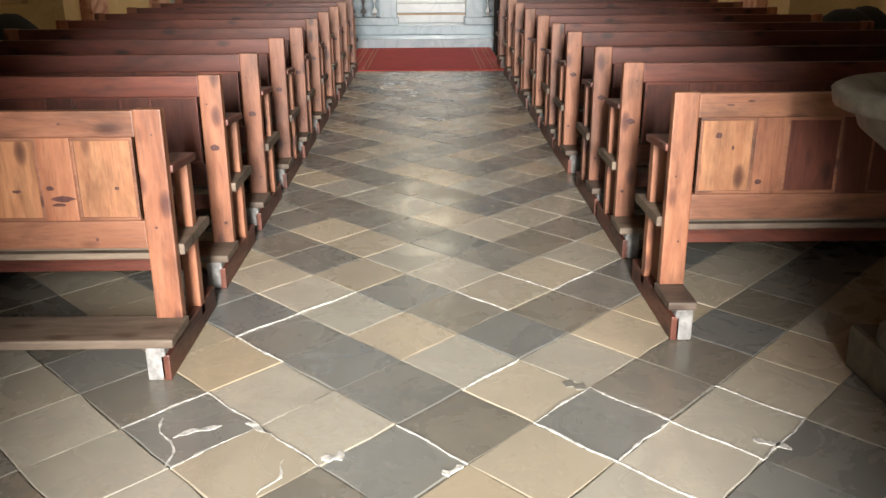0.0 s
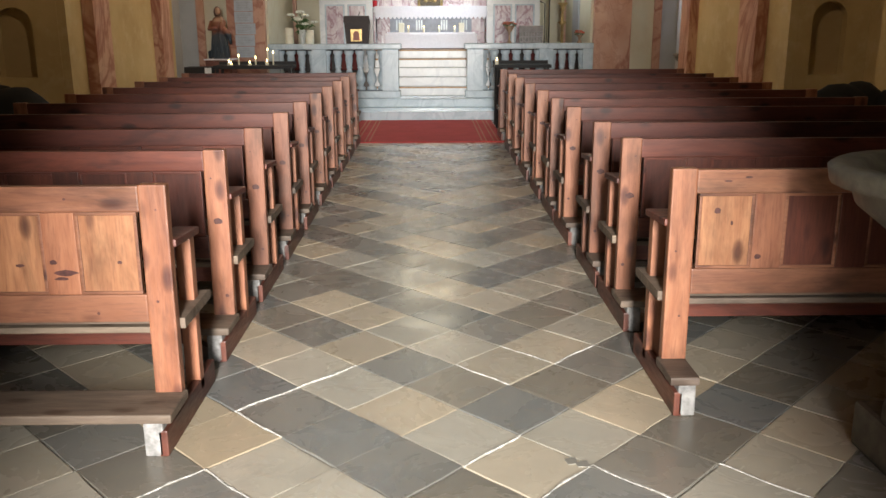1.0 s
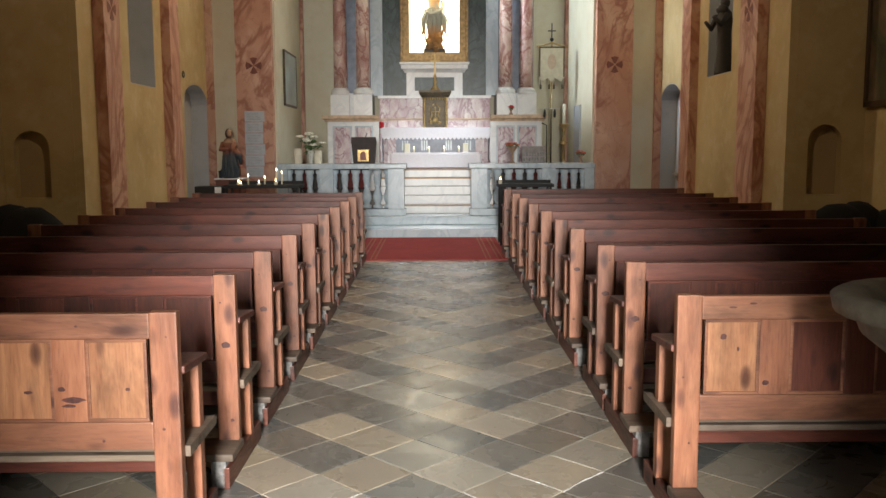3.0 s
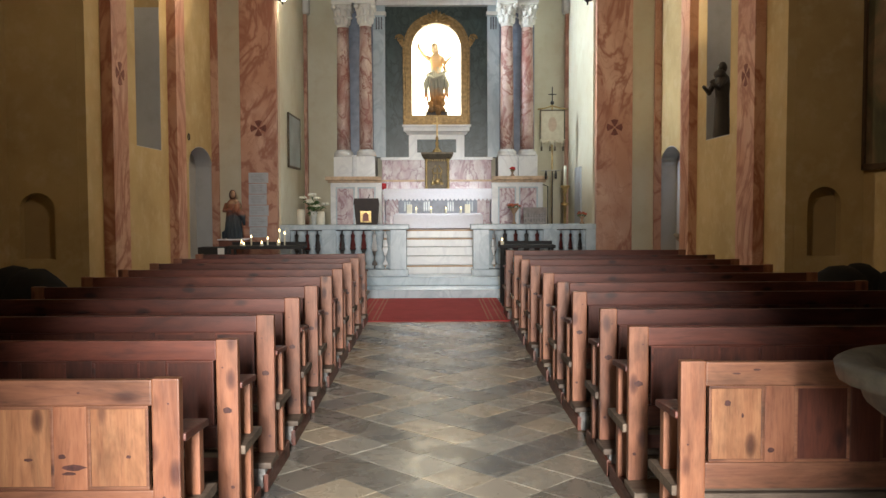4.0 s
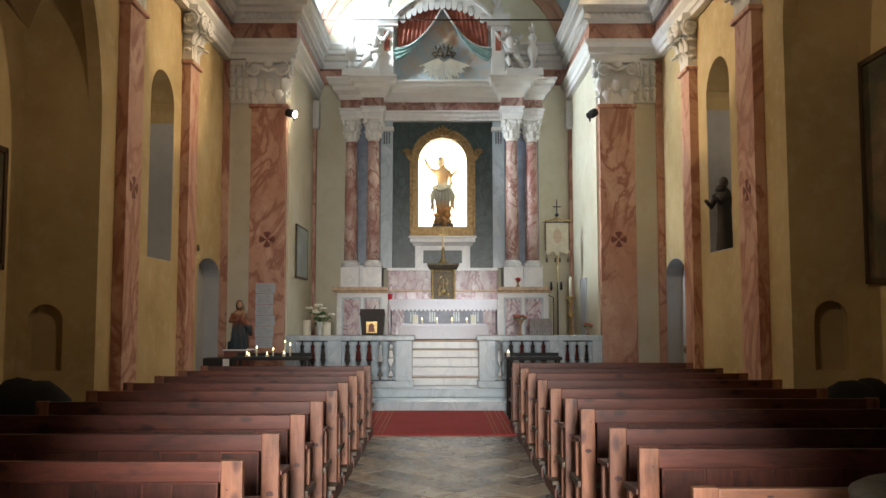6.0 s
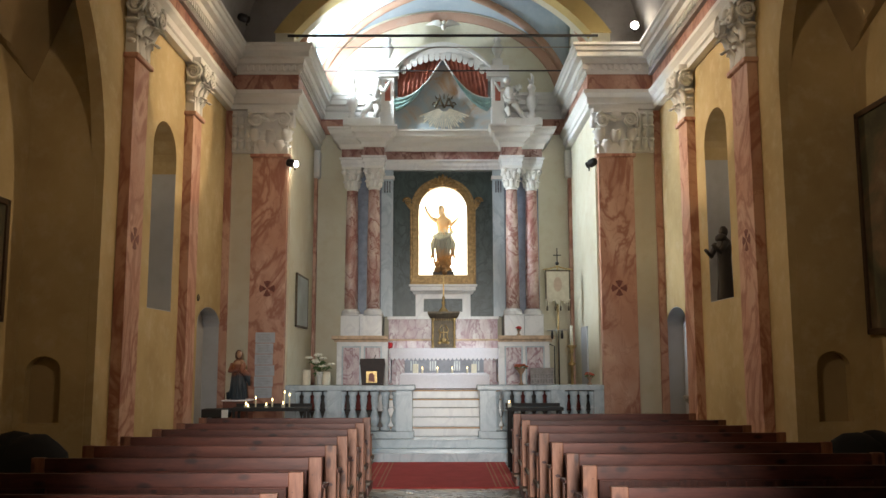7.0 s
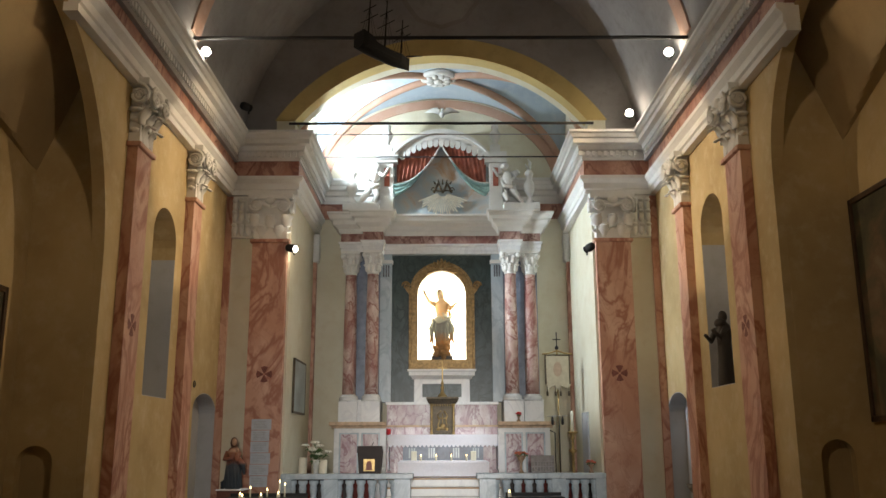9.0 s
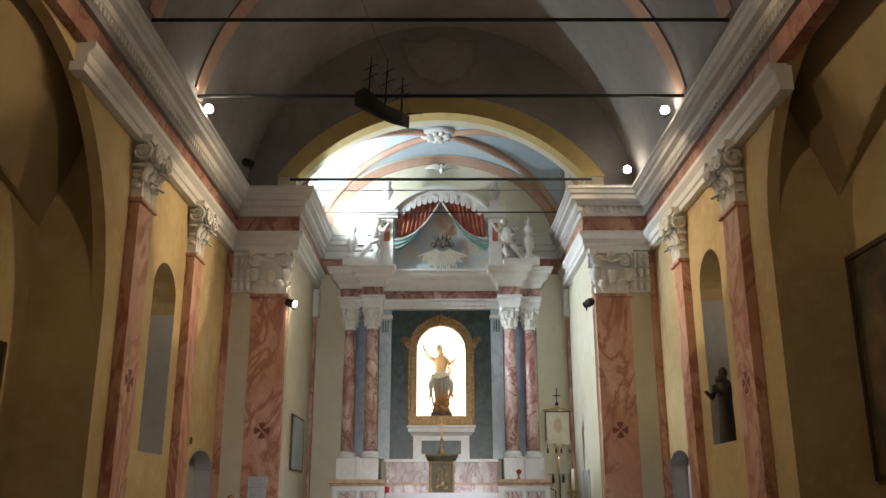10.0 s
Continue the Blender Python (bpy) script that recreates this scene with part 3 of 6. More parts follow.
for sgn in (-1, 1):
    for c, half in (((10.96, 0.27), (13.58, 0.235)) if sgn < 0 else ((11.2, 0.315), (13.95, 0.24))):
        pilaster("pilaster", sgn, "x", c, half, WX - 0.14, 0, 5.66, "pink marbled flat pilaster with a white leafy capital")
    pilaster("pilaster", 1, "y", sgn * 3.27, 0.33, END - 0.16, 0, 5.56, "pink marbled flat pilaster beside the chancel arch")
    bm = one_box(sgn * 3.62, sgn * 4.02, END - 0.10, END + 0.01, 5.6, 6.42, 0.01)
    for k in range(3):
        for zz in (5.74, 6.0, 6.22):
            blob(bm, (sgn * (3.70 + 0.13 * k), END - 0.13, zz), (0.06, 0.06, 0.12), 8)
            blob(bm, (sgn * (3.70 + 0.13 * k), END - 0.18, zz + 0.09), (0.055, 0.05, 0.04), 8)
    setting("flank_capital_trim", bm, STUCCO, "white stucco leafy band beside the pilaster capital", "trim")
    # narrow half pilaster in the corner
    setting("corner_trim", one_box(sgn * (WX + 0.01), sgn * (WX - 0.12), END - 0.09, END + 0.01, 0, 6.42, 0.004), PINK, "narrow pink marbled strip in the corner", "trim")

ARCHI = [(-0.05, 6.44), (0.12, 6.44), (0.12, 6.53), (0.15, 6.55), (0.15, 6.66), (0.20, 6.71), (0.22, 6.73), (0.22, 6.80), (-0.05, 6.80)]
FRIEZE = [(-0.05, 6.79), (0.13, 6.79), (0.13, 7.13), (-0.05, 7.13)]
CORN = [(-0.05, 7.12), (0.16, 7.12), (0.16, 7.17), (0.18, 7.17), (0.18, 7.28), (0.24, 7.31), (0.26, 7.39), (0.35, 7.41), (0.35, 7.50), (0.38, 7.52), (0.40, 7.59), (0.43, 7.61), (0.43, 7.66), (-0.05, 7.66)]
for sgn, side in ((-1, "west"), (1, "east")):
    long = [(sgn * WX, -1.1), (sgn * WX, END), (sgn * CX, END), (sgn * CX, BACK)]
    short = [(sgn * WX, 8.62 if sgn < 0 else 9.12)] + long[1:]
    ent = thing("entablature_trim_" + side, "white stucco cornice with a pink marbled frieze", "cornice", "", "structure")
    part("architrave", moulding(ARCHI, short, -sgn), STUCCO, ent)
    part("frieze", moulding(FRIEZE, long, -sgn), WALLF, ent, "pink marbled painted frieze")
    part("cornice", moulding(CORN, long, -sgn), STUCCO, ent)
    bm = bmesh.new()
    y = 8.0
    while y < END - 0.3:
        box(bm, *sorted((sgn * (WX - 0.17), sgn * (WX - 0.235))), y, y + 0.06, 7.185, 7.28)
        y += 0.115
    x = CX - 0.2
    while x < WX - 0.35:
        box(bm, *sorted((sgn * x, sgn * (x + 0.06))), END - 0.235, END - 0.17, 7.185, 7.28)
        x += 0.115
    y = END - 0.25
    while y < BACK - 0.1:
        box(bm, *sorted((sgn * (CX - 0.17), sgn * (CX - 0.235))), y, y + 0.06, 7.185, 7.28)
        y += 0.115
    part("dentils", bm, STUCCO, ent)["kind"] = "stuff"
# frieze and cornice return on the wall behind the altar
ent = thing("entablature_trim_north", "white stucco cornice on the wall behind the altar", "cornice", "", "structure")
part("cornice", moulding(CORN, [(-CX + 0.2, BACK), (CX - 0.2, BACK)], 1), STUCCO, ent)
part("frieze", moulding(FRIEZE, [(-CX + 0.1, BACK), (CX - 0.1, BACK)], 1), WALLF, ent)

# ---- pews ----
def make_pew(sgn, length, label, kneeler=True, light=0):
    """A pew whose rear post's outer face is at x = 0, y = 0; it runs away from the aisle to sgn * length, and faces +y."""
    root = thing("church_pew", label, "pew", "pews along the aisle")
    def bx(a0, a1, y0, y1, z0, z1, bev=0.006):
        return one_box(sgn * a0, sgn * a1, y0, y1, z0, z1, bev)
    for a in (0.0, length - 0.10):
        part("end_post", bx(a, a + 0.10, 0.0, 0.05, 0.16, 0.95, 0.007), W_Z, root, "tall planed end post with dowel holes")
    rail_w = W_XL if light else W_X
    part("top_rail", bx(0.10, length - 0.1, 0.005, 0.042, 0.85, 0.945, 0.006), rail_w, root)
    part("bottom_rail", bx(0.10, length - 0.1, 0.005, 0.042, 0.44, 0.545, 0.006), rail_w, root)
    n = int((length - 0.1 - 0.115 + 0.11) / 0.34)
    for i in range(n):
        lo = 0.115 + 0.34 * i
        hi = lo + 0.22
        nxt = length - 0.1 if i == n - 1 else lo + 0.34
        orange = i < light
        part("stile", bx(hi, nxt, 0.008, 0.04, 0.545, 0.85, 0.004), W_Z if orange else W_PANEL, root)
        part("panel", bx(lo, hi, 0.016, 0.034, 0.545, 0.85, 0.002), W_PANELL if orange else W_PANEL, root, "orange pine panel with knots" if orange else "dark red pine panel, stain and painted-in shade")
        for q in ((lo, hi, 0.838, 0.85), (lo, hi, 0.545, 0.557), (lo, lo + 0.012, 0.557, 0.838), (hi - 0.012, hi, 0.557, 0.838)):
            part("bead", bx(q[0], q[1], 0.010, 0.03, q[2], q[3], 0.003), rail_w, root)
    part("back_ledge", bx(0.06, length - 0.05, 0.01, 0.05, 0.395, 0.42, 0.005), W_GREY, root)
    # seat with a rounded, worn nose
    o = [(0.05, 0.40), (0.41, 0.40)] + arc(0.41, 0.42, 0.025, 0.02, -math.pi / 2, math.pi / 2, 5)[1:-1] + [(0.41, 0.44), (0.05, 0.44)]
    part("seat", prism(o, sgn * -0.018, sgn * (length - 0.02), "x"), W_GREY, root, "worn grey wooden seat board")
    for a in (0.005, length - 0.075):
        part("front_post", bx(a, a + 0.06, 0.27, 0.33, 0.05, 0.69, 0.006), W_Z, root)
        bm = bx(a - 0.015, a + 0.085, 0.04, 0.36, 0.0, 0.03, 0.008)
        bmesh.ops.transform(bm, matrix=Matrix.Translation((0, 0, 0.715)) @ Matrix.Rotation(radians(-4), 4, "X"), verts=bm.verts[:])
        part("armrest", bm, W_X, root)
        part("runner", bx(a + 0.0, a + 0.035, -0.19, 0.5, 0.0, 0.10, 0.006), W_DARK, root, "dark red runner board on the floor")
    part("apron", bx(0.06, length - 0.06, 0.31, 0.33, 0.24, 0.40, 0.004), W_X, root)
    k1 = length - 0.02 if kneeler else 0.10
    part("kneeler", bx(-0.015, k1, -0.20, 0.03, 0.13, 0.165, 0.008), W_GREY, root, "worn grey kneeling board")
    for a in ((0.02, length - 0.12) if kneeler else (0.02,)):
        part("foot_block", bx(a, a + 0.07, -0.19, -0.09, 0.0, 0.13, 0.008), STONE, root, "chipped whitewashed foot block")
    return root

# knots and a dark smear in the first pews
KNOT = plain("dark_knot_wood", (0.075, 0.026, 0.022), 0.5, 0, 0.5, 60)
def knot(pew, sgn, a, z, y, ra, rz, seed):
    r5 = random.Random(seed)
    o = [(sgn * a + ra * r5.uniform(0.65, 0.95) * math.cos(t), z + rz * r5.uniform(0.65, 0.95) * math.sin(t)) for t in (2 * math.pi * k / 12 for k in range(12))]
    part("knot", prism(o, y - 0.0006, y + 0.002), KNOT, pew)
POST_KNOTS = ((0.05, 0.66, 0.028, 0.018), (0.03, 0.3, 0.012, 0.01), (0.07, 0.86, 0.006, 0.005))
PEW_L, PEW_R = 2.2, 2.5
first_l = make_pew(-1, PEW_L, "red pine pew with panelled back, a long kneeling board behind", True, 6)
first_l.matrix_world = pose(-0.945, 3.0, 0)
for i in range(1, 10):
    m = pose(-0.945, 3.0 + 0.9 * i + 0.02 * math.sin(3 * i), 0, 0, 0, 0.3 * math.sin(5 * i))
    if i == 1:
        second_l = make_pew(-1, PEW_L, "dark red pine pew with panelled back and kneeling board")
        for a, z, ra, rz in POST_KNOTS:
            knot(second_l, -1, a, z - 0.04, 0.0, ra, rz, 4)
        second_l.matrix_world = m
    else:
        copy_thing(second_l, m)
# panels after the first are dark to paint in shade beyond the door's beam
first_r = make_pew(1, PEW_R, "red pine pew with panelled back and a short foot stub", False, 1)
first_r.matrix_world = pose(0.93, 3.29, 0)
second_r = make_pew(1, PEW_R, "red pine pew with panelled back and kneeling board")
for i, y in enumerate((4.26, 5.02, 6.04, 6.82, 7.73, 8.75, 9.75, 10.6, 11.85)):
    m = pose(0.945, y, 0, 0, 0, 0.3 * math.sin(4 * i))
    if i == 0:
        for a, z, ra, rz in POST_KNOTS:
            knot(second_r, 1, a, z, 0.0, ra, rz, 3)
        second_r.matrix_world = m
    else:
        copy_thing(second_r, m)

for a, z, y, ra, rz in ((0.425, 0.668, 0.008, 0.018, 0.011), (0.385, 0.628, 0.008, 0.055, 0.014), (0.40, 0.606, 0.008, 0.03, 0.008), (0.19, 0.664, 0.016, 0.012, 0.007), (0.55, 0.655, 0.016, 0.02, 0.008), (0.06, 0.52, 0.0, 0.008, 0.006), (0.04, 0.86, 0.0, 0.005, 0.005), (0.36, 0.90, 0.005, 0.007, 0.006), (0.28, 0.475, 0.005, 0.007, 0.007)):
    knot(first_l, -1, a, z, y, ra, rz, int(1000 * a))
for a, z, y, ra, rz in ((0.19, 0.779, 0.016, 0.017, 0.014), (0.36, 0.595, 0.008, 0.016, 0.014), (0.25, 0.73, 0.016, 0.006, 0.012), (0.03, 0.62, 0.0, 0.006, 0.005), (0.06, 0.35, 0.0, 0.006, 0.005), (0.22, 0.90, 0.005, 0.02, 0.005), (0.30, 0.915, 0.005, 0.02, 0.005)):
    knot(first_r, 1, a, z, y, ra, rz, int(1000 * a))

# ---- chancel steps, balustrade ----
st = thing("chancel_steps", "white marble steps up to the altar rail", "steps", "", "structure")
part("step", one_box(-3.0, 3.0, 14.46, 16.2, 0, 0.15, 0.015), GREYM, st)
part("step", one_box(-2.95, 2.95, 15.25, 16.6, 0.15, 0.30, 0.015), GREYM, st)
for i in range(5):
    part("step", one_box(-1.05, 1.1, 15.95 + 0.24 * i, 19.05, 0.30 + 0.16 * i, 0.46 + 0.16 * i, 0.012), WHITEM, st)
    if i in (0, 3, 4):
        part("nosing", one_box(-1.06, 1.11, 15.93 + 0.24 * i, 15.97 + 0.24 * i, 0.435 + 0.16 * i, 0.463 + 0.16 * i, 0.006), plain("oiled_wood_nosing", (0.42, 0.24, 0.10), 0.4), st, "wooden step nosing")
BSTONE = plain("brown_chancel_stone", (0.10, 0.075, 0.06), 0.5, 0, 0.4, 4)
setting("chancel_floor_west", one_box(-2.9, -1.06, 15.9, BACK, 0.0, 0.62), BSTONE, "brown stone floor of the chancel", "floor")
setting("chancel_floor_east", one_box(1.11, 2.9, 15.9, BACK, 0.0, 0.62), BSTONE, "brown stone floor of the chancel", "floor")

rail = thing("altar_rail", "grey and white marble balustrade before the altar", "balustrade")
BY0, BY1 = 15.50, 15.74
BAL = [(0.085, 0), (0.085, 0.05), (0.05, 0.07), (0.055, 0.10), (0.085, 0.16), (0.088, 0.22), (0.06, 0.32), (0.045, 0.36), (0.048, 0.38), (0.062, 0.395), (0.048, 0.41), (0.055, 0.45), (0.07, 0.54), (0.06, 0.61), (0.085, 0.64), (0.085, 0.69)]
bal_me = mesh_of("baluster", lathe(BAL, 14), GREYM)
for sgn, g, e in ((-1, 0.56, 2.83), (1, 0.65, 2.87)):
    part("base", one_box(sgn * (g - 0.03), sgn * e, BY0 - 0.03, BY1 + 0.03, 0.30, 0.42, 0.01), GREYM, rail)
    part("rail_cap", one_box(sgn * (g - 0.05), sgn * e, BY0 - 0.05, BY1 + 0.05, 1.14, 1.235, 0.018), GREYM, rail, "pale grey marble top rail")
    for a, b in ((g, g + 0.29), (g + 1.27, g + 1.52), (e - 0.18, e)):
        p = part("pier", one_box(sgn * a, sgn * b, BY0 - 0.01, BY1 + 0.01, 0.42, 1.14, 0.008), GREYM, rail, "grey marble pier")
        part("pier_panel", one_box(sgn * (a + 0.04), sgn * (b - 0.04), BY0 - 0.018, BY0 + 0.01, 0.50, 1.06, 0.004), GREYM, p)
    for a, b, n in ((g + 0.29, g + 1.27, 5), (g + 1.52, e - 0.18, 3)):
        for k in range(n + 1):
            ob = new("baluster", bal_me)
            ob.matrix_world = pose(sgn * (a + (b - a) * k / n), 15.62, 0.43)
            ob.parent = rail

# dark choir benches behind the rail, seen between the balusters
CUSH = plain("red_cushion_cloth", (0.11, 0.018, 0.015), 0.9)
WENG = plain("dark_bench_wood", (0.018, 0.012, 0.009), 0.6, 0, 0.4, 8)
for sgn in (-1, 1):
    b = thing("choir_bench", "dark wooden bench with red cushions behind the rail", "bench", "choir benches")
    part("back", one_box(sgn * 1.25, sgn * 2.78, 16.30, 16.36, 0.62, 1.12, 0.008), WENG, b)
    part("seat", one_box(sgn * 1.25, sgn * 2.78, 15.98, 16.30, 0.62, 0.74, 0.008), WENG, b)
    for k in range(3):
        part("cushion", one_box(sgn * (1.34 + 0.48 * k), sgn * (1.66 + 0.48 * k), 16.22, 16.30, 0.75, 1.08, 0.03), CUSH, b, "red cushion")

# ---- altarpiece ----
AZ = 0.62
alt = thing("altarpiece", "tall marble altarpiece with red columns and a glowing niche", "altarpiece")
SHELF = plain("ochre_stone_shelf", (0.55, 0.38, 0.24), 0.5, 0, 0.3, 8)
BLUEG = plain("blue_grey_marble", (0.20, 0.23, 0.30), 0.35, 0, 0.25, 6)
for s in (-1, 1):
    def bx(x0, x1, y0, y1, z0, z1, bev=0.008):
        return one_box(s * x0, s * x1, y0, y1, z0, z1, bev)
    low = part("lower_pedestal", bx(1.16, 2.24, 18.12, 19.05, AZ, 2.06), WHITEM, alt)
    for a, b in ((1.32, 1.64), (1.76, 2.10)):
        part("panel", bx(a, b, 18.105, 18.2, 1.12, 1.94), PURPM, low, "pink veined marble panel")
        part("panel_frame", bx(a - 0.03, b + 0.03, 18.112, 18.2, 1.09, 1.97), GREYM, low)
    part("shelf", moulding([(-0.02, 2.06), (0.05, 2.06), (0.05, 2.10), (0.10, 2.12), (0.10, 2.19), (-0.02, 2.19)],
                           [(s * 1.16, 18.12), (s * 2.24, 18.12), (s * 2.24, 19.05)], s), SHELF, alt, "ochre stone moulding")
    up = part("upper_pedestal", bx(1.30, 2.16, 18.42, 19.05, 2.16, 2.66), WHITEM, alt)
    for cx, cy in ((1.50, 18.40), (1.99 if s < 0 else 1.94, 18.52)):
        part("die", bx(cx - 0.20, cx + 0.20, cy - 0.20, cy + 0.25, 2.16, 2.62), WHITEM, up)
        c = part("column", lathe([(0.145, 2.76), (0.143, 3.3), (0.137, 4.3), (0.12, 5.36)], 24, (s * cx, cy, 0)), REDM, alt, "red and white veined marble column")
        part("column_base", lathe([(0.21, 2.62), (0.21, 2.67), (0.195, 2.68), (0.205, 2.70), (0.195, 2.73), (0.17, 2.745), (0.16, 2.77)], 24, (s * cx, cy, 0)), WHITEM, c)
        bm = lathe([(0.12, 5.36), (0.135, 5.38), (0.125, 5.41), (0.13, 5.6), (0.18, 5.80), (0.18, 5.83)], 16, (s * cx, cy, 0))
        for k in range(8):
            a = math.pi / 4 * k
            for rr, zz, sz in ((0.135, 5.50, 0.09), (0.155, 5.66, 0.09)):
                aa = a + (0.39 if zz > 5.6 else 0)
                blob(bm, (s * cx + rr * math.cos(aa), cy + rr * math.sin(aa), zz), (0.045, 0.045, sz), 8)
                blob(bm, (s * cx + (rr + 0.035) * math.cos(aa), cy + (rr + 0.035) * math.sin(aa), zz + 0.07), (0.04, 0.04, 0.03), 8)
        for e in (-1, 1):
            for f in (-1, 1):
                blob(bm, (s * cx + e * 0.17, cy + f * 0.17, 5.76), (0.06, 0.06, 0.06), 8)
        part("column_capital", bm, STUCCO, c, "white leafy capital")
        part("abacus", bx(cx - 0.21, cx + 0.21, cy - 0.21, cy + 0.21, 5.81, 5.87), STUCCO, c)
    part("backing", bx(1.36, 2.12, 18.72, 19.05, 2.66, 5.98), BLUEG, alt, "blue-grey marble strip between the columns")
    pil = part("inner_pilaster", bx(1.10, 1.36, 18.66, 19.05, 2.62, 5.98), GREYM, alt, "pale grey marble pilaster")
    for k in range(3):
        part("flute", bx(1.16 + 0.055 * k, 1.19 + 0.055 * k, 18.65, 18.7, 5.36, 5.62, 0.003), DARKM, pil)
    part("pilaster_capital", bx(1.08, 1.38, 18.63, 19.05, 5.66, 5.74), STUCCO, pil)

# entablature that breaks forward over the columns
def ent_path():
    return [(-2.22, 19.05), (-2.22, 18.40), (-1.72, 18.40), (-1.72, 18.20), (-1.28, 18.20), (-1.28, 18.62), (1.28, 18.62), (1.28, 18.20), (1.72, 18.20), (1.72, 18.40), (2.18, 18.40), (2.18, 19.05)]
part("architrave", moulding([(-0.3, 5.87), (0.0, 5.87), (0.0, 5.95), (0.02, 5.95), (0.02, 6.03), (0.05, 6.06), (0.05, 6.09), (-0.3, 6.09)], ent_path(), 1), WHITEM, alt)
part("frieze", moulding([(-0.3, 6.08), (0.0, 6.08), (0.0, 6.29), (-0.3, 6.29)], ent_path(), 1), FRIEZEM, alt, "red veined marble frieze")
part("cornice", moulding([(-0.3, 6.28), (0.03, 6.28), (0.06, 6.38), (0.16, 6.46), (0.17, 6.54), (0.24, 6.58), (0.26, 6.66), (0.29, 6.68), (0.29, 6.72), (-0.3, 6.72)], ent_path(), 1), STUCCO, alt)
part("entablature_core", one_box(-2.1, 2.1, 18.70, 19.08, 5.88, 6.70), STUCCO, alt)
# green field and the niche with its gilt frame
NH = [(-0.53, 3.53), (0.53, 3.53)] + arc(0, 4.97, 0.53, 0.53, 0, math.pi, 18)
part("green_field", cut_wall([(-1.12, 2.62), (1.12, 2.62), (1.12, 5.92), (-1.12, 5.92)], [NH], 18.78, 18.84, "y"), GREENM, alt, "dark green marble field")
FO = [(-0.72, 3.30), (0.72, 3.30), (0.72, 4.98), (0.80, 5.08), (0.80, 5.18)] + arc(0, 5.04, 0.70, 0.66, 0.12, math.pi - 0.12, 18) + [(-0.80, 5.18), (-0.80, 5.08), (-0.72, 4.98)]
FRAMEG = plain("aged_gilding", (0.27, 0.175, 0.075), 0.42, 0.65, 0.4, 16)
fr = part("gilt_frame", cut_wall(FO, [NH], 18.70, 18.80, "y"), FRAMEG, alt, "carved gilt frame")
IN = [(-0.585, 3.475), (0.585, 3.475)] + arc(0, 4.97, 0.585, 0.585, 0, math.pi, 24)
part("inner_moulding", cut_wall(IN, [NH], 18.675, 18.71, "y"), FRAMEG, fr)
for e in (-1, 1):
    part("outer_moulding", one_box(e * 0.665, e * 0.725, 18.67, 18.71, 3.36, 4.98, 0.012), FRAMEG, fr)
part("bottom_moulding", one_box(-0.725, 0.725, 18.66, 18.71, 3.30, 3.37, 0.012), FRAMEG, fr)
part("outer_moulding", prism(arc(0, 5.04, 0.70, 0.66, 0.2, math.pi - 0.2, 24) + arc(0, 5.04, 0.655, 0.615, math.pi - 0.2, 0.2, 24), 18.67, 18.71), FRAMEG, fr)
def carve(p, size, turn=0.0):
    part("carving", blob(bmesh.new(), p, size, 8, Matrix.Rotation(turn, 4, "Y")), FRAMEG, fr)
for e in (-1, 1):
    # a scroll on each shoulder and leafy spray round the crest
    sp = [(e * (0.78 + 0.10 * math.exp(-0.12 * t) * math.cos(t)), 18.66, 5.16 + 0.10 * math.exp(-0.12 * t) * math.sin(t)) for t in (0.45 * q for q in range(26))]
    part("shoulder_scroll", tube(sp, [0.026 - 0.0006 * q for q in range(26)], 6), FRAMEG, fr)
    for k in range(4):
        a = radians(20 + 26 * k)
        carve((e * (0.06 + 0.065 * k), 18.64, 5.66 - 0.022 * k * k), (0.032, 0.035, 0.085), e * a)
carve((0, 18.62, 5.62), (0.06, 0.05, 0.10))
carve((0, 18.62, 5.72), (0.035, 0.04, 0.05))
# the lining itself emits, standing in for the light that fills the niche
NG = glow("glowing_niche_lining", (1.0, 0.94, 0.76), 4.5)
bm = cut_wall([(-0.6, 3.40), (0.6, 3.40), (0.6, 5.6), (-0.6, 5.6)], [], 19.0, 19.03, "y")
part("niche_lining", bm, NG, alt, "white niche lining that glows by itself")
part("niche_sill", one_box(-0.58, 0.58, 18.76, 19.0, 3.44, 3.53, 0.006), FRAMEG, alt)
part("sill_moulding", moulding([(-0.25, 3.10), (0.02, 3.10), (0.05, 3.16), (0.09, 3.18), (0.09, 3.26), (0.12, 3.27), (0.12, 3.31), (-0.25, 3.31)], [(-0.62, 18.78), (-0.62, 18.62), (0.62, 18.62), (0.62, 18.78)], 1), WHITEM, alt)
ped = part("niche_pedestal", one_box(-0.60, 0.60, 18.60, 18.82, 2.60, 3.12, 0.006), WHITEM, alt)
part("inset", one_box(-0.42, 0.42, 18.592, 18.7, 2.72, 3.00, 0.004), GREENM, ped, "green marble inset")
# gradines behind the altar table
gr = part("gradine", one_box(-1.17, 1.17, 18.30, 18.9, 1.0, 2.10, 0.006), PURPM, alt, "violet and white marble shelf")
part("gradine", one_box(-1.17, 1.17, 18.44, 18.9, 2.10, 2.56, 0.006), PURPM, alt, "violet and white marble shelf")
part("gradine_edge", one_box(-1.17, 1.17, 18.28, 18.9, 2.085, 2.125, 0.004), SHELF, alt)
part("gradine_edge", one_box(-1.20, 1.20, 18.40, 18.9, 2.55, 2.61, 0.006), WHITEM, alt)

# statue in the niche: one plain mesh
FIGM = Mat("painted_gilded_figure", 0.6)
fz = FIGM.t.nodes.new("ShaderNodeSeparateXYZ")
FIGM.t.links.new(FIGM.co, fz.inputs[0])
fn = FIGM.node("ShaderNodeMath")
fn.operation = "MULTIPLY_ADD"
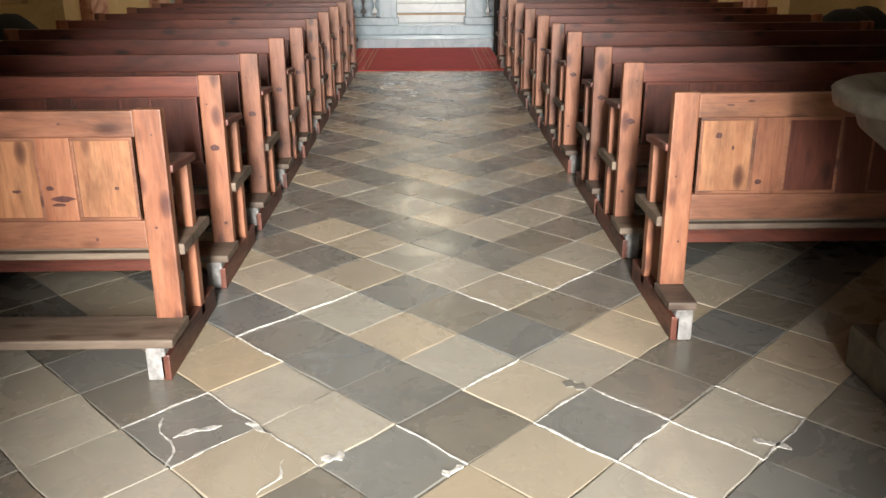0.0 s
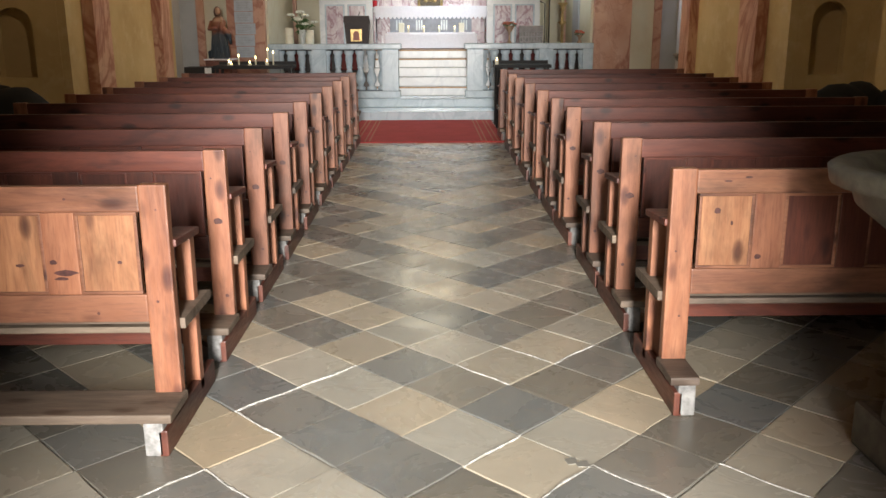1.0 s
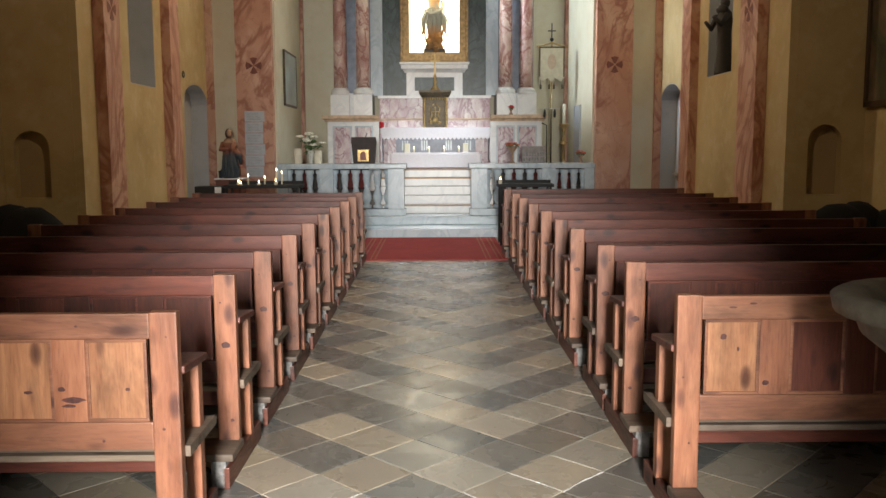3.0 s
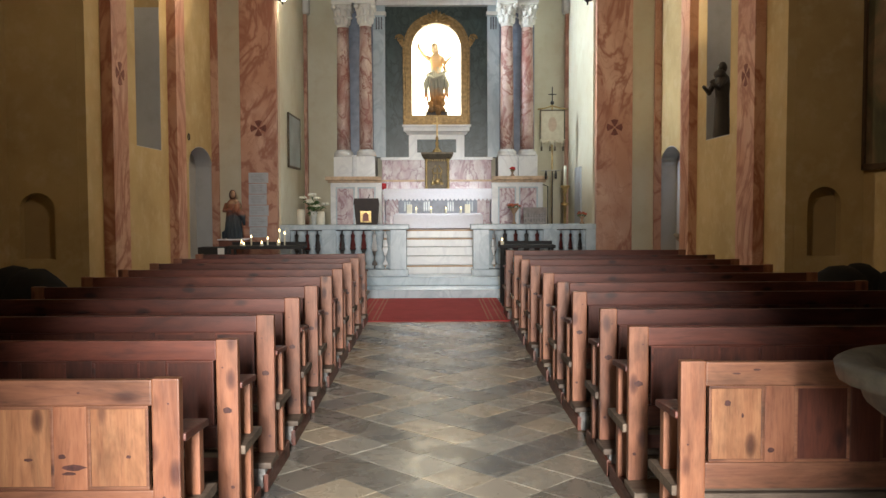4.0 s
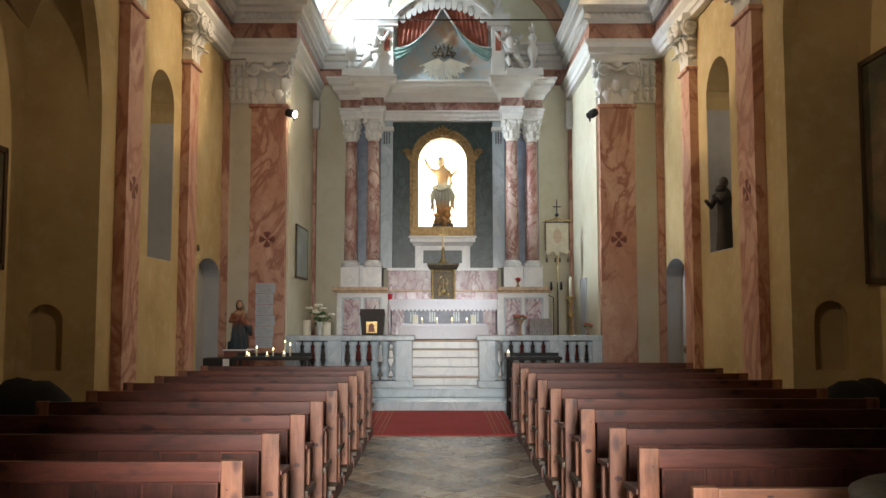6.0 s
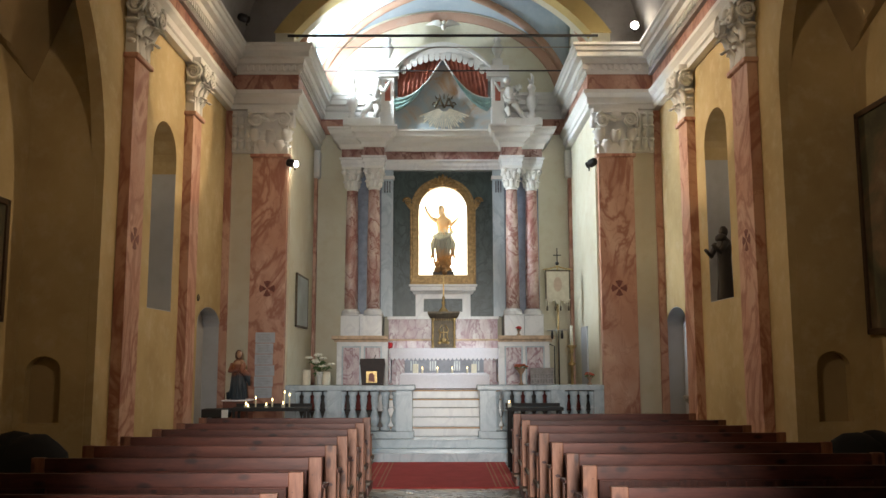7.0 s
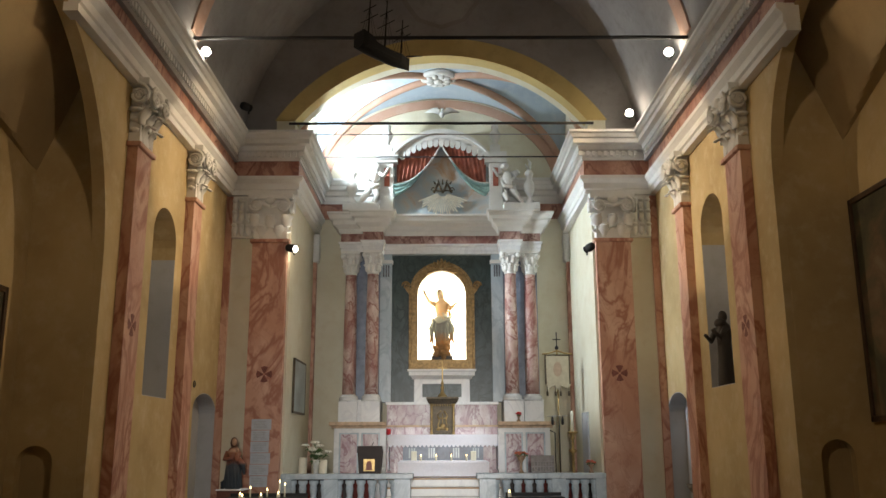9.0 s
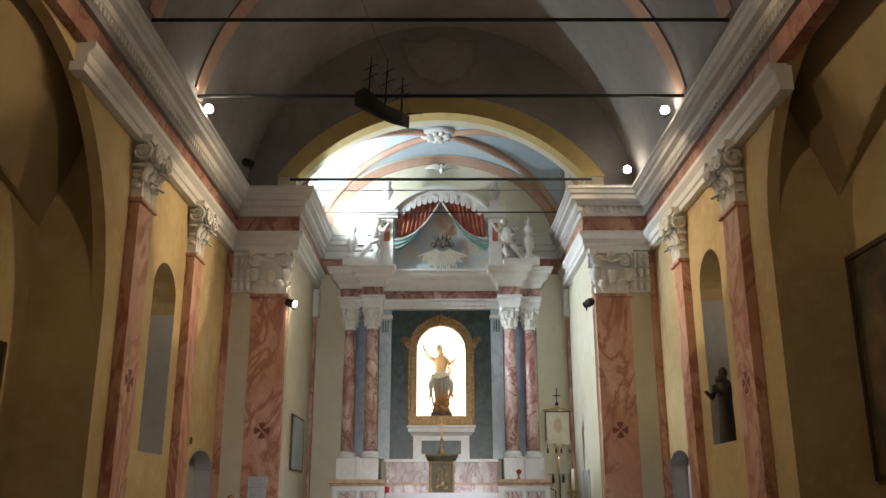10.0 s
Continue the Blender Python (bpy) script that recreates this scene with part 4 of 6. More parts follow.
fn.inputs[1].default_value = 0.35
FIGM.t.links.new(FIGM.noise(6, 4, 0.6), fn.inputs[0])
fs = FIGM.node("ShaderNodeMath")
fs.operation = "MULTIPLY"
fs.inputs[1].default_value = 0.58
FIGM.t.links.new(fz.outputs[2], fs.inputs[0])
FIGM.t.links.new(fs.outputs[0], fn.inputs[2])
FIGM.colour(FIGM.ramp(fn.outputs[0], [(0.2, (0.30, 0.17, 0.07)), (0.34, (0.72, 0.36, 0.12)), (0.48, (0.42, 0.42, 0.34)), (0.68, (0.50, 0.50, 0.42)), (0.76, (0.85, 0.52, 0.24)), (0.95, (0.85, 0.66, 0.42))]))
FIG = FIGM.m
bm = lathe([(0.19, 0), (0.21, 0.04), (0.15, 0.14), (0.14, 0.3), (0.17, 0.5), (0.20, 0.66), (0.17, 0.8), (0.12, 0.88), (0.135, 1.0), (0.165, 1.12), (0.15, 1.19), (0.06, 1.26), (0.05, 1.32)], 18, (0, 0, 0), None, 0.6)
blob(bm, (-0.05, -0.03, 1.40), (0.062, 0.075, 0.09), 10)
blob(bm, (-0.035, 0.01, 1.37), (0.085, 0.07, 0.13), 10)
tube([(-0.14, 0, 1.15), (-0.27, -0.04, 1.20), (-0.36, -0.06, 1.34), (-0.40, -0.06, 1.47)], [0.06, 0.045, 0.035, 0.02], 8, bm)
tube([(0.13, 0, 1.14), (0.18, -0.07, 1.04), (0.28, -0.10, 1.12), (0.36, -0.10, 1.19)], [0.06, 0.05, 0.035, 0.022], 8, bm)
for k in range(7):
    # folds that sweep round the hips and down the robe
    x = -0.18 + 0.06 * k
    tube([(x * 0.7, -0.09, 0.86), (x * 1.1, -0.13, 0.66), (x * 1.2 + 0.03 * math.sin(2 * k), -0.12, 0.42), (x + 0.05 * math.sin(3 * k), -0.10, 0.16 + 0.03 * (k % 3))], [0.02, 0.036, 0.034, 0.015], 6, bm)
tube([(-0.2, -0.06, 0.80), (-0.06, -0.14, 0.70), (0.1, -0.14, 0.76), (0.2, -0.06, 0.88), (0.16, 0.0, 1.0)], [0.05, 0.045, 0.045, 0.05, 0.03], 8, bm)
for e in (-1, 1):
    tube([(e * 0.17, 0.02, 0.82), (e * 0.24, 0.0, 0.62), (e * 0.22, -0.02, 0.40), (e * 0.27, 0.0, 0.28)], [0.03, 0.05, 0.04, 0.01], 7, bm)
for x, z, q in ((-0.13, 0.16, 0.065), (0.11, 0.28, 0.06), (0.02, 0.08, 0.055)):
    blob(bm, (x, -0.14, z), (q, q * 0.9, q), 8)
    blob(bm, (x + 0.02, -0.12, z - 0.1), (q * 1.1, q, q * 1.4), 8)
solid("statue", bm, FIG, "gilded painted wooden statue standing in the lit niche", "statue", m=pose(0.0, 18.87, 3.62))
bm = one_box(-0.23, 0.24, 18.76, 18.98, 3.53, 3.62, 0.01)
solid("statue_plinth", bm, plain("dark_plinth_wood", (0.05, 0.035, 0.025), 0.5), "small dark plinth under the niche statue", "plinth")

# attic: pedestals, arched canopy, curtains, rays
ATM = pose(0, -0.36, 0.08)
att = thing("altar_attic", "white stucco canopy with curtains above the altar cornice", "altar top", m=ATM)
part("attic_wall", one_box(-1.28, 1.28, 18.90, 19.35, 6.62, 7.0, 0.006), STUCCO, att)
PAINTED = Mat("painted_sky", 0.8)
pn = PAINTED.noise(1.6, 5, 0.6, 0.8)
PAINTED.colour(PAINTED.ramp(pn, [(0.30, (0.45, 0.26, 0.12)), (0.42, (0.46, 0.44, 0.40)), (0.55, (0.36, 0.45, 0.50)), (0.7, (0.62, 0.62, 0.58))]))
lun = [(-1.06, 6.60), (1.06, 6.60)] + arch_pts(1.06, 0.5, 7.93)
part("painted_field", prism(lun, 18.86, 18.95), PAINTED.m, att, "painted field with a cloudy sky")
part("canopy_arch", prism(arch_pts(1.05, 0.50, 7.95) + arch_pts(1.00, 0.43, 7.90)[::-1], 18.55, 18.95), STUCCO, att, "white arched canopy")
part("arch_cap", prism(arch_pts(1.08, 0.58, 7.97) + arch_pts(1.06, 0.51, 7.95)[::-1], 18.48, 18.95), STUCCO, att)
def valance_z(x):
    rr = (1.0 + 0.43 ** 2) / (2 * 0.43)
    return 7.90 + 0.43 - rr + math.sqrt(rr * rr - x * x)
def hem_z(x):
    return 7.33 + 0.92 * max(0.0, 1 - abs(x)) ** 2.1
for k in range(15):
    cx = -0.93 + 1.86 * (k + 0.5) / 15
    cz = valance_z(cx)
    o = [(cx - 0.058, cz + 0.03), (cx - 0.058, cz - 0.10)] + arc(cx, cz - 0.10, 0.058, 0.07, math.pi, 2 * math.pi, 8)[1:] + [(cx + 0.058, cz + 0.03)]
    part("valance_tongue", prism(o, 18.55 + 0.006 * (k % 2), 18.59), STUCCO, att)
RED = plain("red_stucco_drapery", (0.36, 0.11, 0.07), 0.7, 0, 0.35, 6)
TEAL = plain("teal_stucco_drapery", (0.24, 0.38, 0.36), 0.7, 0, 0.3, 6)
def sheet(rows, thick):
    bm = bmesh.new()
    vs = [[bm.verts.new(q) for q in row] for row in rows]
    for a, b in zip(vs, vs[1:]):
        for k in range(len(a) - 1):
            bm.faces.new((a[k], b[k], b[k + 1], a[k + 1])).smooth = True
    r = bmesh.ops.extrude_face_region(bm, geom=bm.faces[:])
    bmesh.ops.translate(bm, verts=[g for g in r["geom"] if isinstance(g, bmesh.types.BMVert)], vec=(0, thick, 0))
    bmesh.ops.recalc_face_normals(bm, faces=bm.faces[:])
    return bm
for s in (-1, 1):
    rows = []
    for i in range(61):
        u = i / 60
        x = 0.02 + 0.98 * u
        zt = valance_z(x) - 0.02
        zb = min(hem_z(x), zt - 0.02)
        rows.append([(s * (x + 0.10 * (v - 0.5) * (1 - u) * u), 18.70 + 0.035 * math.sin(u * 62 - 5 * v) * (0.35 + 0.65 * v), zt + (zb - zt) * v) for v in (0, 0.25, 0.5, 0.75, 1.0)])
    part("curtain", sheet(rows, 0.03), RED, att, "gathered red drapery")
    part("hem", tube([(s * x, 18.65, hem_z(x)) for x in (0.01 + 1.05 * k / 24 for k in range(25))], 0.02, 6), STUCCO, att)
    rows = []
    x0 = 0.22 if s > 0 else 0.40
    for i in range(31):
        u = i / 30
        x = x0 + (1.17 - x0) * u
        d = 0.02 + 0.34 * u ** 0.9 * (1.0 if u < 0.8 else (1 - u) / 0.2)
        rows.append([(s * x, 18.62 + 0.022 * math.sin(v * 19 + 2 * u), hem_z(x) - d * v) for v in (k / 14 for k in range(15))])
    part("swag", sheet(rows, 0.03), TEAL, att, "teal drapery swag")
    side_p = part("attic_pilaster", one_box(s * 1.07, s * 1.36, 18.60, 18.95, 6.62, 7.80, 0.008), STUCCO, att)
    part("side_drape", one_box(s * 1.15, s * 1.27, 18.585, 18.61, 7.25, 7.68, 0.01), RED, att, "dark red painted panel")
    part("pilaster_cap", moulding([(-0.1, 7.78), (0.02, 7.78), (0.02, 7.84), (0.05, 7.87), (0.05, 7.93), (0.09, 7.96), (0.09, 8.03), (-0.1, 8.03)], [(s * 1.07, 18.95), (s * 1.07, 18.60), (s * 1.36, 18.60), (s * 1.36, 18.95)], -s), STUCCO, side_p)
    part("urn_block", one_box(s * 1.10, s * 1.33, 18.62, 18.86, 8.0, 8.22, 0.01), STUCCO, att)
    solid("stucco_urn", lathe([(0.09, 0), (0.09, 0.04), (0.05, 0.07), (0.12, 0.22), (0.13, 0.3), (0.06, 0.4), (0.09, 0.46), (0.05, 0.55), (0.02, 0.62)], 14, (s * 1.22, 18.74, 8.22)), STUCCO, "white stucco urn on the canopy", "urn", "attic urns", m=ATM)
    part("block", one_box(s * 1.36, s * 2.16, 18.36, 18.9, 6.64, 6.80, 0.01), STUCCO, att)
RAYS = plain("white_gilt_rays", (0.74, 0.70, 0.58), 0.45, 0.1)
for k in range(25):
    a = radians(203 + 134 * k / 24)
    L = (0.60, 0.50, 0.55)[k % 3]
    d, n = (math.cos(a), math.sin(a)), (-math.sin(a), math.cos(a))
    o = [(0.03 + d[0] * r + n[0] * w, 7.18 + 0.95 * (d[1] * r + n[1] * w)) for r, w in ((0.12, 0.004), (L - 0.03, 0.014), (L, 0.0), (L - 0.03, -0.014), (0.12, -0.004))]
    part("ray", prism(o, 18.78 - 0.004 * (k % 2), 18.82), RAYS, att)
bm = bmesh.new()
for x0, x1 in ((-0.20, -0.10), (-0.10, 0.0), (0.0, 0.10), (0.10, 0.20)):
    up = x0 in (-0.20, 0.0)
    tube([(0.03 + x0, 18.76, 7.14 if up else 7.36), (0.03 + x1, 18.76, 7.36 if up else 7.14)], 0.026, 6, bm)
tube([(-0.20, 18.76, 7.19), (0.26, 18.76, 7.19)], 0.018, 6, bm)
for k in range(-2, 3):
    tube([(0.03 + 0.08 * k, 18.76, 7.34), (0.03 + 0.10 * k, 18.76, 7.46 - 0.012 * k * k)], [0.024, 0.008], 6, bm)
for e in (-1, 1):
    tube([(0.03 + e * (0.21 + 0.05 * math.cos(t)), 18.76, 7.20 + 0.06 * math.sin(t)) for t in (0.5 * q for q in range(10))], 0.014, 6, bm)
part("monogram", bm, BRONZE, att, "dark monogram under a crown")
bm = bmesh.new()
blob(bm, (0, 18.7, 8.98), (0.065, 0.16, 0.075), 12, Matrix.Rotation(0.5, 4, "X"))
blob(bm, (0.01, 18.56, 9.04), (0.042, 0.05, 0.042), 10)
for e in (-1, 1):
    for k in range(5):
        a = 0.35 + 0.20 * k
        tube([(e * 0.05, 18.70, 9.0), (e * (0.05 + 0.16 * math.cos(a)), 18.72, 9.02 + 0.12 * math.sin(a)), (e * (0.07 + (0.36 - 0.03 * k) * math.cos(a * 0.8)), 18.75, 8.99 + 0.20 * math.sin(a * 0.9))], [0.03, 0.034, 0.008], 6, bm)
solid("stucco_dove", bm, STUCCO, "white stucco dove on the crown of the canopy", "ornament", m=pose(0.02, 0.42, 0.47) @ Matrix.Scale(0.95, 4))
def putto(x, face):
    bm = bmesh.new()
    f = face
    tube([(-f * 0.02, 0, 0.36), (f * 0.0, 0, 0.50), (f * 0.05, -0.02, 0.68), (f * 0.07, -0.02, 0.76)], [0.10, 0.105, 0.115, 0.05], 12, bm)
    blob(bm, (f * 0.10, -0.04, 0.86), (0.08, 0.085, 0.095), 12)
    blob(bm, (f * 0.08, 0.0, 0.90), (0.09, 0.09, 0.075), 10)
    tube([(f * 0.04, 0, 0.38), (f * 0.10, -0.08, 0.22), (f * 0.04, -0.07, 0.08), (f * 0.09, -0.11, 0.02)], [0.088, 0.068, 0.045, 0.03], 9, bm)
    tube([(-f * 0.06, 0, 0.38), (-f * 0.16, -0.02, 0.22), (-f * 0.27, 0.0, 0.07), (-f * 0.32, -0.04, 0.02)], [0.088, 0.066, 0.044, 0.03], 9, bm)
    tube([(f * 0.14, -0.02, 0.70), (f * 0.25, -0.07, 0.66), (f * 0.33, -0.10, 0.78), (f * 0.36, -0.10, 0.84)], [0.052, 0.042, 0.032, 0.028], 8, bm)
    tube([(-f * 0.04, 0, 0.70), (-f * 0.13, -0.07, 0.60), (-f * 0.05, -0.12, 0.54)], [0.05, 0.04, 0.03], 8, bm)
    tube([(-f * 0.12, 0.03, 0.46), (0, -0.10, 0.40), (f * 0.12, -0.05, 0.44), (f * 0.16, 0.02, 0.58)], [0.045, 0.05, 0.045, 0.02], 8, bm)
    for k in range(4):
        blob(bm, (-f * (0.06 + 0.05 * k), 0.10, 0.70 + 0.03 * k), (0.045, 0.02, 0.11 - 0.015 * k), 8, Matrix.Rotation(f * 0.5, 4, "Y"))
    solid("stucco_figure", bm, STUCCO, "white stucco winged child figure on the altar cornice", "statue", "cornice figures", m=pose(x, 18.2, 6.88))
putto(-1.52, 1)
putto(1.50, -1)
for x in (-1.98, 1.95):
    bm = lathe([(0.10, 0), (0.10, 0.1), (0.06, 0.14), (0.06, 0.2), (0.13, 0.36), (0.12, 0.46), (0.06, 0.58), (0.08, 0.66), (0.1, 0.72), (0.04, 0.82)], 14)
    tube([(0, 0, 0.8), (0.03, 0, 0.98), (-0.02, 0, 1.06)], [0.05, 0.035, 0.01], 7, bm)
    tube([(0, 0, 0.8), (-0.08, 0, 0.95)], [0.04, 0.01], 7, bm)
    solid("stucco_torch", bm, STUCCO, "white stucco flaming urn on the altar cornice", "urn", "cornice urns", m=pose(x, 18.2, 6.88))

# altar table, cloth, tabernacle
tab = thing("altar_table", "white marble altar table with a grey fluted front", "altar")
part("mensa", one_box(-1.12, 1.16, 17.75, 18.32, 1.80, 1.91, 0.01), WHITEM, tab)
part("body", one_box(-0.98, 1.02, 17.92, 18.32, 1.10, 1.80, 0.006), PURPM, tab)
part("front", one_box(-0.80, 0.84, 17.885, 17.95, 1.12, 1.78, 0.006), BLUEG, tab, "grey-blue carved front")
for x in (-0.68, -0.28, 0.22, 0.62):
    for k in range(3):
        part("flute", one_box(x + 0.05 * k, x + 0.05 * k + 0.028, 17.875, 17.9, 1.46, 1.66, 0.004), GREYM, tab)
LACE = plain("white_lace_cloth", (0.86, 0.83, 0.88), 0.8, 0, 0.04, 30, 0.3)
bm = one_box(-1.08, 1.12, 17.72, 18.30, 1.915, 1.925)
n = 26
o = [(-1.08, 1.92), (-1.08, 1.72)]
for k in range(n):
    x0, x1 = -1.08 + 2.2 * k / n, -1.08 + 2.2 * (k + 1) / n
    o += [(x0 + (x1 - x0) * u, 1.72 - 0.045 * math.sin(math.pi * u)) for u in (0.25, 0.5, 0.75, 1.0)]
o += [(1.12, 1.92)]
prism(o, 17.715, 17.725, "y", bm)
for x in (-1.09, 1.13):
    prism([(17.72, 1.92), (17.72, 1.25), (17.9, 1.20), (18.1, 1.28), (18.3, 1.22), (18.3, 1.92)], x - 0.006, x + 0.006, "x", bm)
solid("altar_cloth", bm, LACE, "white lace cloth with a scalloped edge over the altar", "cloth")
low = thing("low_table", "low table under a white lace cloth before the altar", "table")
part("table_cloth", one_box(-0.88, 0.92, 17.25, 17.65, 1.12, 1.40, 0.02), LACE, low)
part("table_top", one_box(-0.84, 0.88, 17.28, 17.62, 1.40, 1.42, 0.006), LACE, low)
part("frame", one_box(-0.84, 0.88, 17.28, 17.62, 1.10, 1.13, 0.004), W_DARK, low)
WAX = plain("cream_wax", (0.76, 0.72, 0.58), 0.5, 0, 0.08)
FLAME = glow("candle_flame", (1.0, 0.72, 0.32), 9.0)
for x in (-0.56, 0.62):
    solid("block_candle", one_box(x - 0.055, x + 0.055, 17.42, 17.52, 1.42, 1.60, 0.012), WAX, "thick cream candle on the low table", "candle", "altar candles")
for x in (-0.42, -0.12, 0.18, 0.48):
    c = thing("small_candle", "small white lit candle on the cloth", "candle", "small candles")
    part("wax", lathe([(0.02, 1.42), (0.02, 1.50), (0.006, 1.505)], 8, (x, 17.32, 0)), WAX, c)
    part("flame", lathe([(0.003, 1.505), (0.009, 1.52), (0.003, 1.545)], 6, (x, 17.32, 0)), FLAME, c)

tb = thing("tabernacle", "dark bronze tabernacle with a gilt door on the altar", "tabernacle")
part("body", one_box(-0.25, 0.27, 18.2, 18.5, 1.93, 2.58, 0.01), BRONZE, tb)
part("cornice", moulding([(-0.1, 2.56), (0.02, 2.56), (0.05, 2.60), (0.08, 2.66), (0.08, 2.70), (-0.1, 2.70)], [(-0.25, 18.5), (-0.25, 18.2), (0.27, 18.2), (0.27, 18.5)], 1), BRONZE, tb)
part("top", one_box(-0.26, 0.28, 18.2, 18.5, 2.66, 2.69), BRONZE, tb)
for x in (-0.22, 0.24):
    part("colonnette", lathe([(0.035, 1.93), (0.022, 2.0), (0.022, 2.48), (0.04, 2.56)], 10, (x, 18.17, 0)), GOLD, tb)
dr = part("door", prism([(-0.13, 1.98), (0.15, 1.98)] + arc(0.01, 2.32, 0.14, 0.14, 0, math.pi, 10), 18.17, 18.22), BRONZE, tb)
bm = bmesh.new()
tube([(0.01, 18.16, 2.02), (0.01, 18.16, 2.36)], 0.012, 6, bm)
tube([(-0.07, 18.16, 2.26), (0.09, 18.16, 2.26)], 0.012, 6, bm)
blob(bm, (0.01, 18.16, 2.1), (0.06, 0.015, 0.05), 8)
for e in (-1, 1):
    tube([(0.01 + e * 0.02, 18.165, 2.03), (0.01 + e * 0.10, 18.16, 2.10), (0.01 + e * 0.07, 18.16, 2.2), (0.01 + e * 0.10, 18.16, 2.32), (0.01 + e * 0.03, 18.165, 2.42)], 0.014, 6, bm)
    blob(bm, (0.01 + e * 0.09, 18.16, 2.04), (0.04, 0.02, 0.035), 8)
part("relief", bm, GOLD, dr, "gilt relief on the door")
bm = bmesh.new()
for k in range(9):
    blob(bm, (-0.19 + 0.05 * k, 18.17, 2.53), (0.02, 0.02, 0.025), 6)
part("frieze", bm, GOLD, tb, "gilt beaded frieze")
cr = thing("altar_crucifix", "tall gilt crucifix standing on the tabernacle", "crucifix")
part("foot", lathe([(0.10, 2.70), (0.10, 2.73), (0.05, 2.78), (0.025, 2.84), (0.04, 2.9), (0.02, 2.96), (0.035, 3.0), (0.015, 3.05)], 14, (0.01, 18.34, 0)), GOLD, cr)
bm = one_box(-0.006, 0.026, 18.33, 18.35, 3.04, 3.46, 0.004)
box(bm, -0.09, 0.11, 18.33, 18.35, 3.30, 3.33, 0.004)
part("cross", bm, GOLD, cr)

# rosette at the crown of the chancel vault
ros = thing("vault_rosette", "white stucco oval rosette at the crown of the vault", "rosette")
part("disc", lathe([(0.36, 0), (0.40, 0.03), (0.40, 0.10)], 28, (-0.06, 17.82, 9.66)), STUCCO, ros)
for k in range(10):
    a = 2 * math.pi * k / 10
    part("petal", blob(bmesh.new(), (-0.06 + 0.22 * math.cos(a), 17.82 + 0.22 * math.sin(a), 9.65), (0.10, 0.07, 0.05), 8, Matrix.Rotation(a, 4, "Z")), STUCCO, ros)
part("boss", blob(bmesh.new(), (-0.06, 17.82, 9.63), (0.10, 0.10, 0.07), 10), STUCCO, ros)

# ---- things round the altar ----
rug = thing("red_rug", "red woven rug with striped ends on the slate floor", "rug")
RUGM = Mat("red_wool", 0.95)
rn = RUGM.noise(3, 5, 0.6)
RUGM.colour(RUGM.ramp(rn, [(0.3, (0.32, 0.026, 0.022)), (0.7, (0.44, 0.045, 0.04))])).bump(RUGM.noise(160, 3), 0.5, 0.006)
part("field", one_box(-1.16, 1.0, 11.55, 14.42, 0.0, 0.014, 0.004), RUGM.m, rug)
STRIPE = plain("tan_wool", (0.40, 0.16, 0.09), 0.95)
for x in (-1.06, -1.0, -0.9, -0.84, 0.68, 0.74, 0.84, 0.90):
    part("stripe", one_box(x, x + 0.018, 11.6, 14.37, 0.0135, 0.017), STRIPE, rug)

BLACK = plain("black_painted_steel", (0.008, 0.007, 0.007), 0.7, 0.0)
def candle_rack(x0, x1, y, z, lit, group_label):
    r = thing("candle_rack", group_label, "candle rack", "votive racks")
    tray = part("tray", one_box(x0, x1, y - 0.22, y + 0.22, z - 0.05, z, 0.006), BLACK, r)
    part("tray_back", one_box(x0, x1, y + 0.2, y + 0.22, z, z + 0.05, 0.004), BLACK, r)
    for a in (x0 + 0.03, x1 - 0.07):
        for b in (y - 0.2, y + 0.16):
            part("leg", one_box(a, a + 0.04, b, b + 0.04, 0.0, z - 0.05, 0.004), BLACK, r)
    for x, dy, h in lit:
        c = thing("votive_candle", "lit white votive candle on the black rack", "candle", "votive candles")
        part("wax", lathe([(0.012 if h > 0.07 else 0.028, z), (0.012 if h > 0.07 else 0.028, z + h), (0.004, z + h + 0.006)], 9, (x, y + dy, 0)), WAX, c)
        part("flame", lathe([(0.004, z + h + 0.004), (0.011, z + h + 0.015), (0.008, z + h + 0.026), (0.002, z + h + 0.048)], 8, (x, y + dy, 0)), FLAME, c)
candle_rack(-3.30, -2.10, 13.6, 0.95, [(-2.96, 0.05, 0.12), (-2.52, 0.1, 0.21), (-2.43, 0.05, 0.17), (-2.50, -0.1, 0.05), (-3.08, -0.1, 0.04), (-2.76, -0.12, 0.03), (-3.03, -0.18, 0.02), (-2.71, 0.1, 0.09)], "black steel rack with lit votive candles")
candle_rack(0.98, 1.85, 13.6, 0.95, [(1.02, -0.1, 0.06)], "black steel rack with one lit candle")
bx1 = thing("offering_box", "flat black box with a white card", "box")
part("body", one_box(-3.76, -3.36, 13.45, 13.75, 0.80, 0.93, 0.01), BLACK, bx1)
part("stand", one_box(-3.62, -3.5, 13.54, 13.66, 0.0, 0.80, 0.01), BLACK, bx1)
PAPER = plain("white_paper", (0.72, 0.73, 0.72), 0.8, 0, 0.05)
part("card", one_box(-3.44, -3.34, 13.43, 13.448, 0.80, 0.92, 0.002), PAPER, bx1, "white card")

# standing figure with a child: one plain mesh on a plinth
POLY = Mat("painted_wood_figure", 0.5)
pz = POLY.t.nodes.new("ShaderNodeSeparateXYZ")
POLY.t.links.new(POLY.co, pz.inputs[0])
pm = POLY.node("ShaderNodeMath")
pm.operation = "ADD"
POLY.t.links.new(pz.outputs[2], pm.inputs[0])
pm2 = POLY.node("ShaderNodeMath")
pm2.operation = "MULTIPLY"
pm2.inputs[1].default_value = 0.35
POLY.t.links.new(POLY.noise(5, 4), pm2.inputs[0])
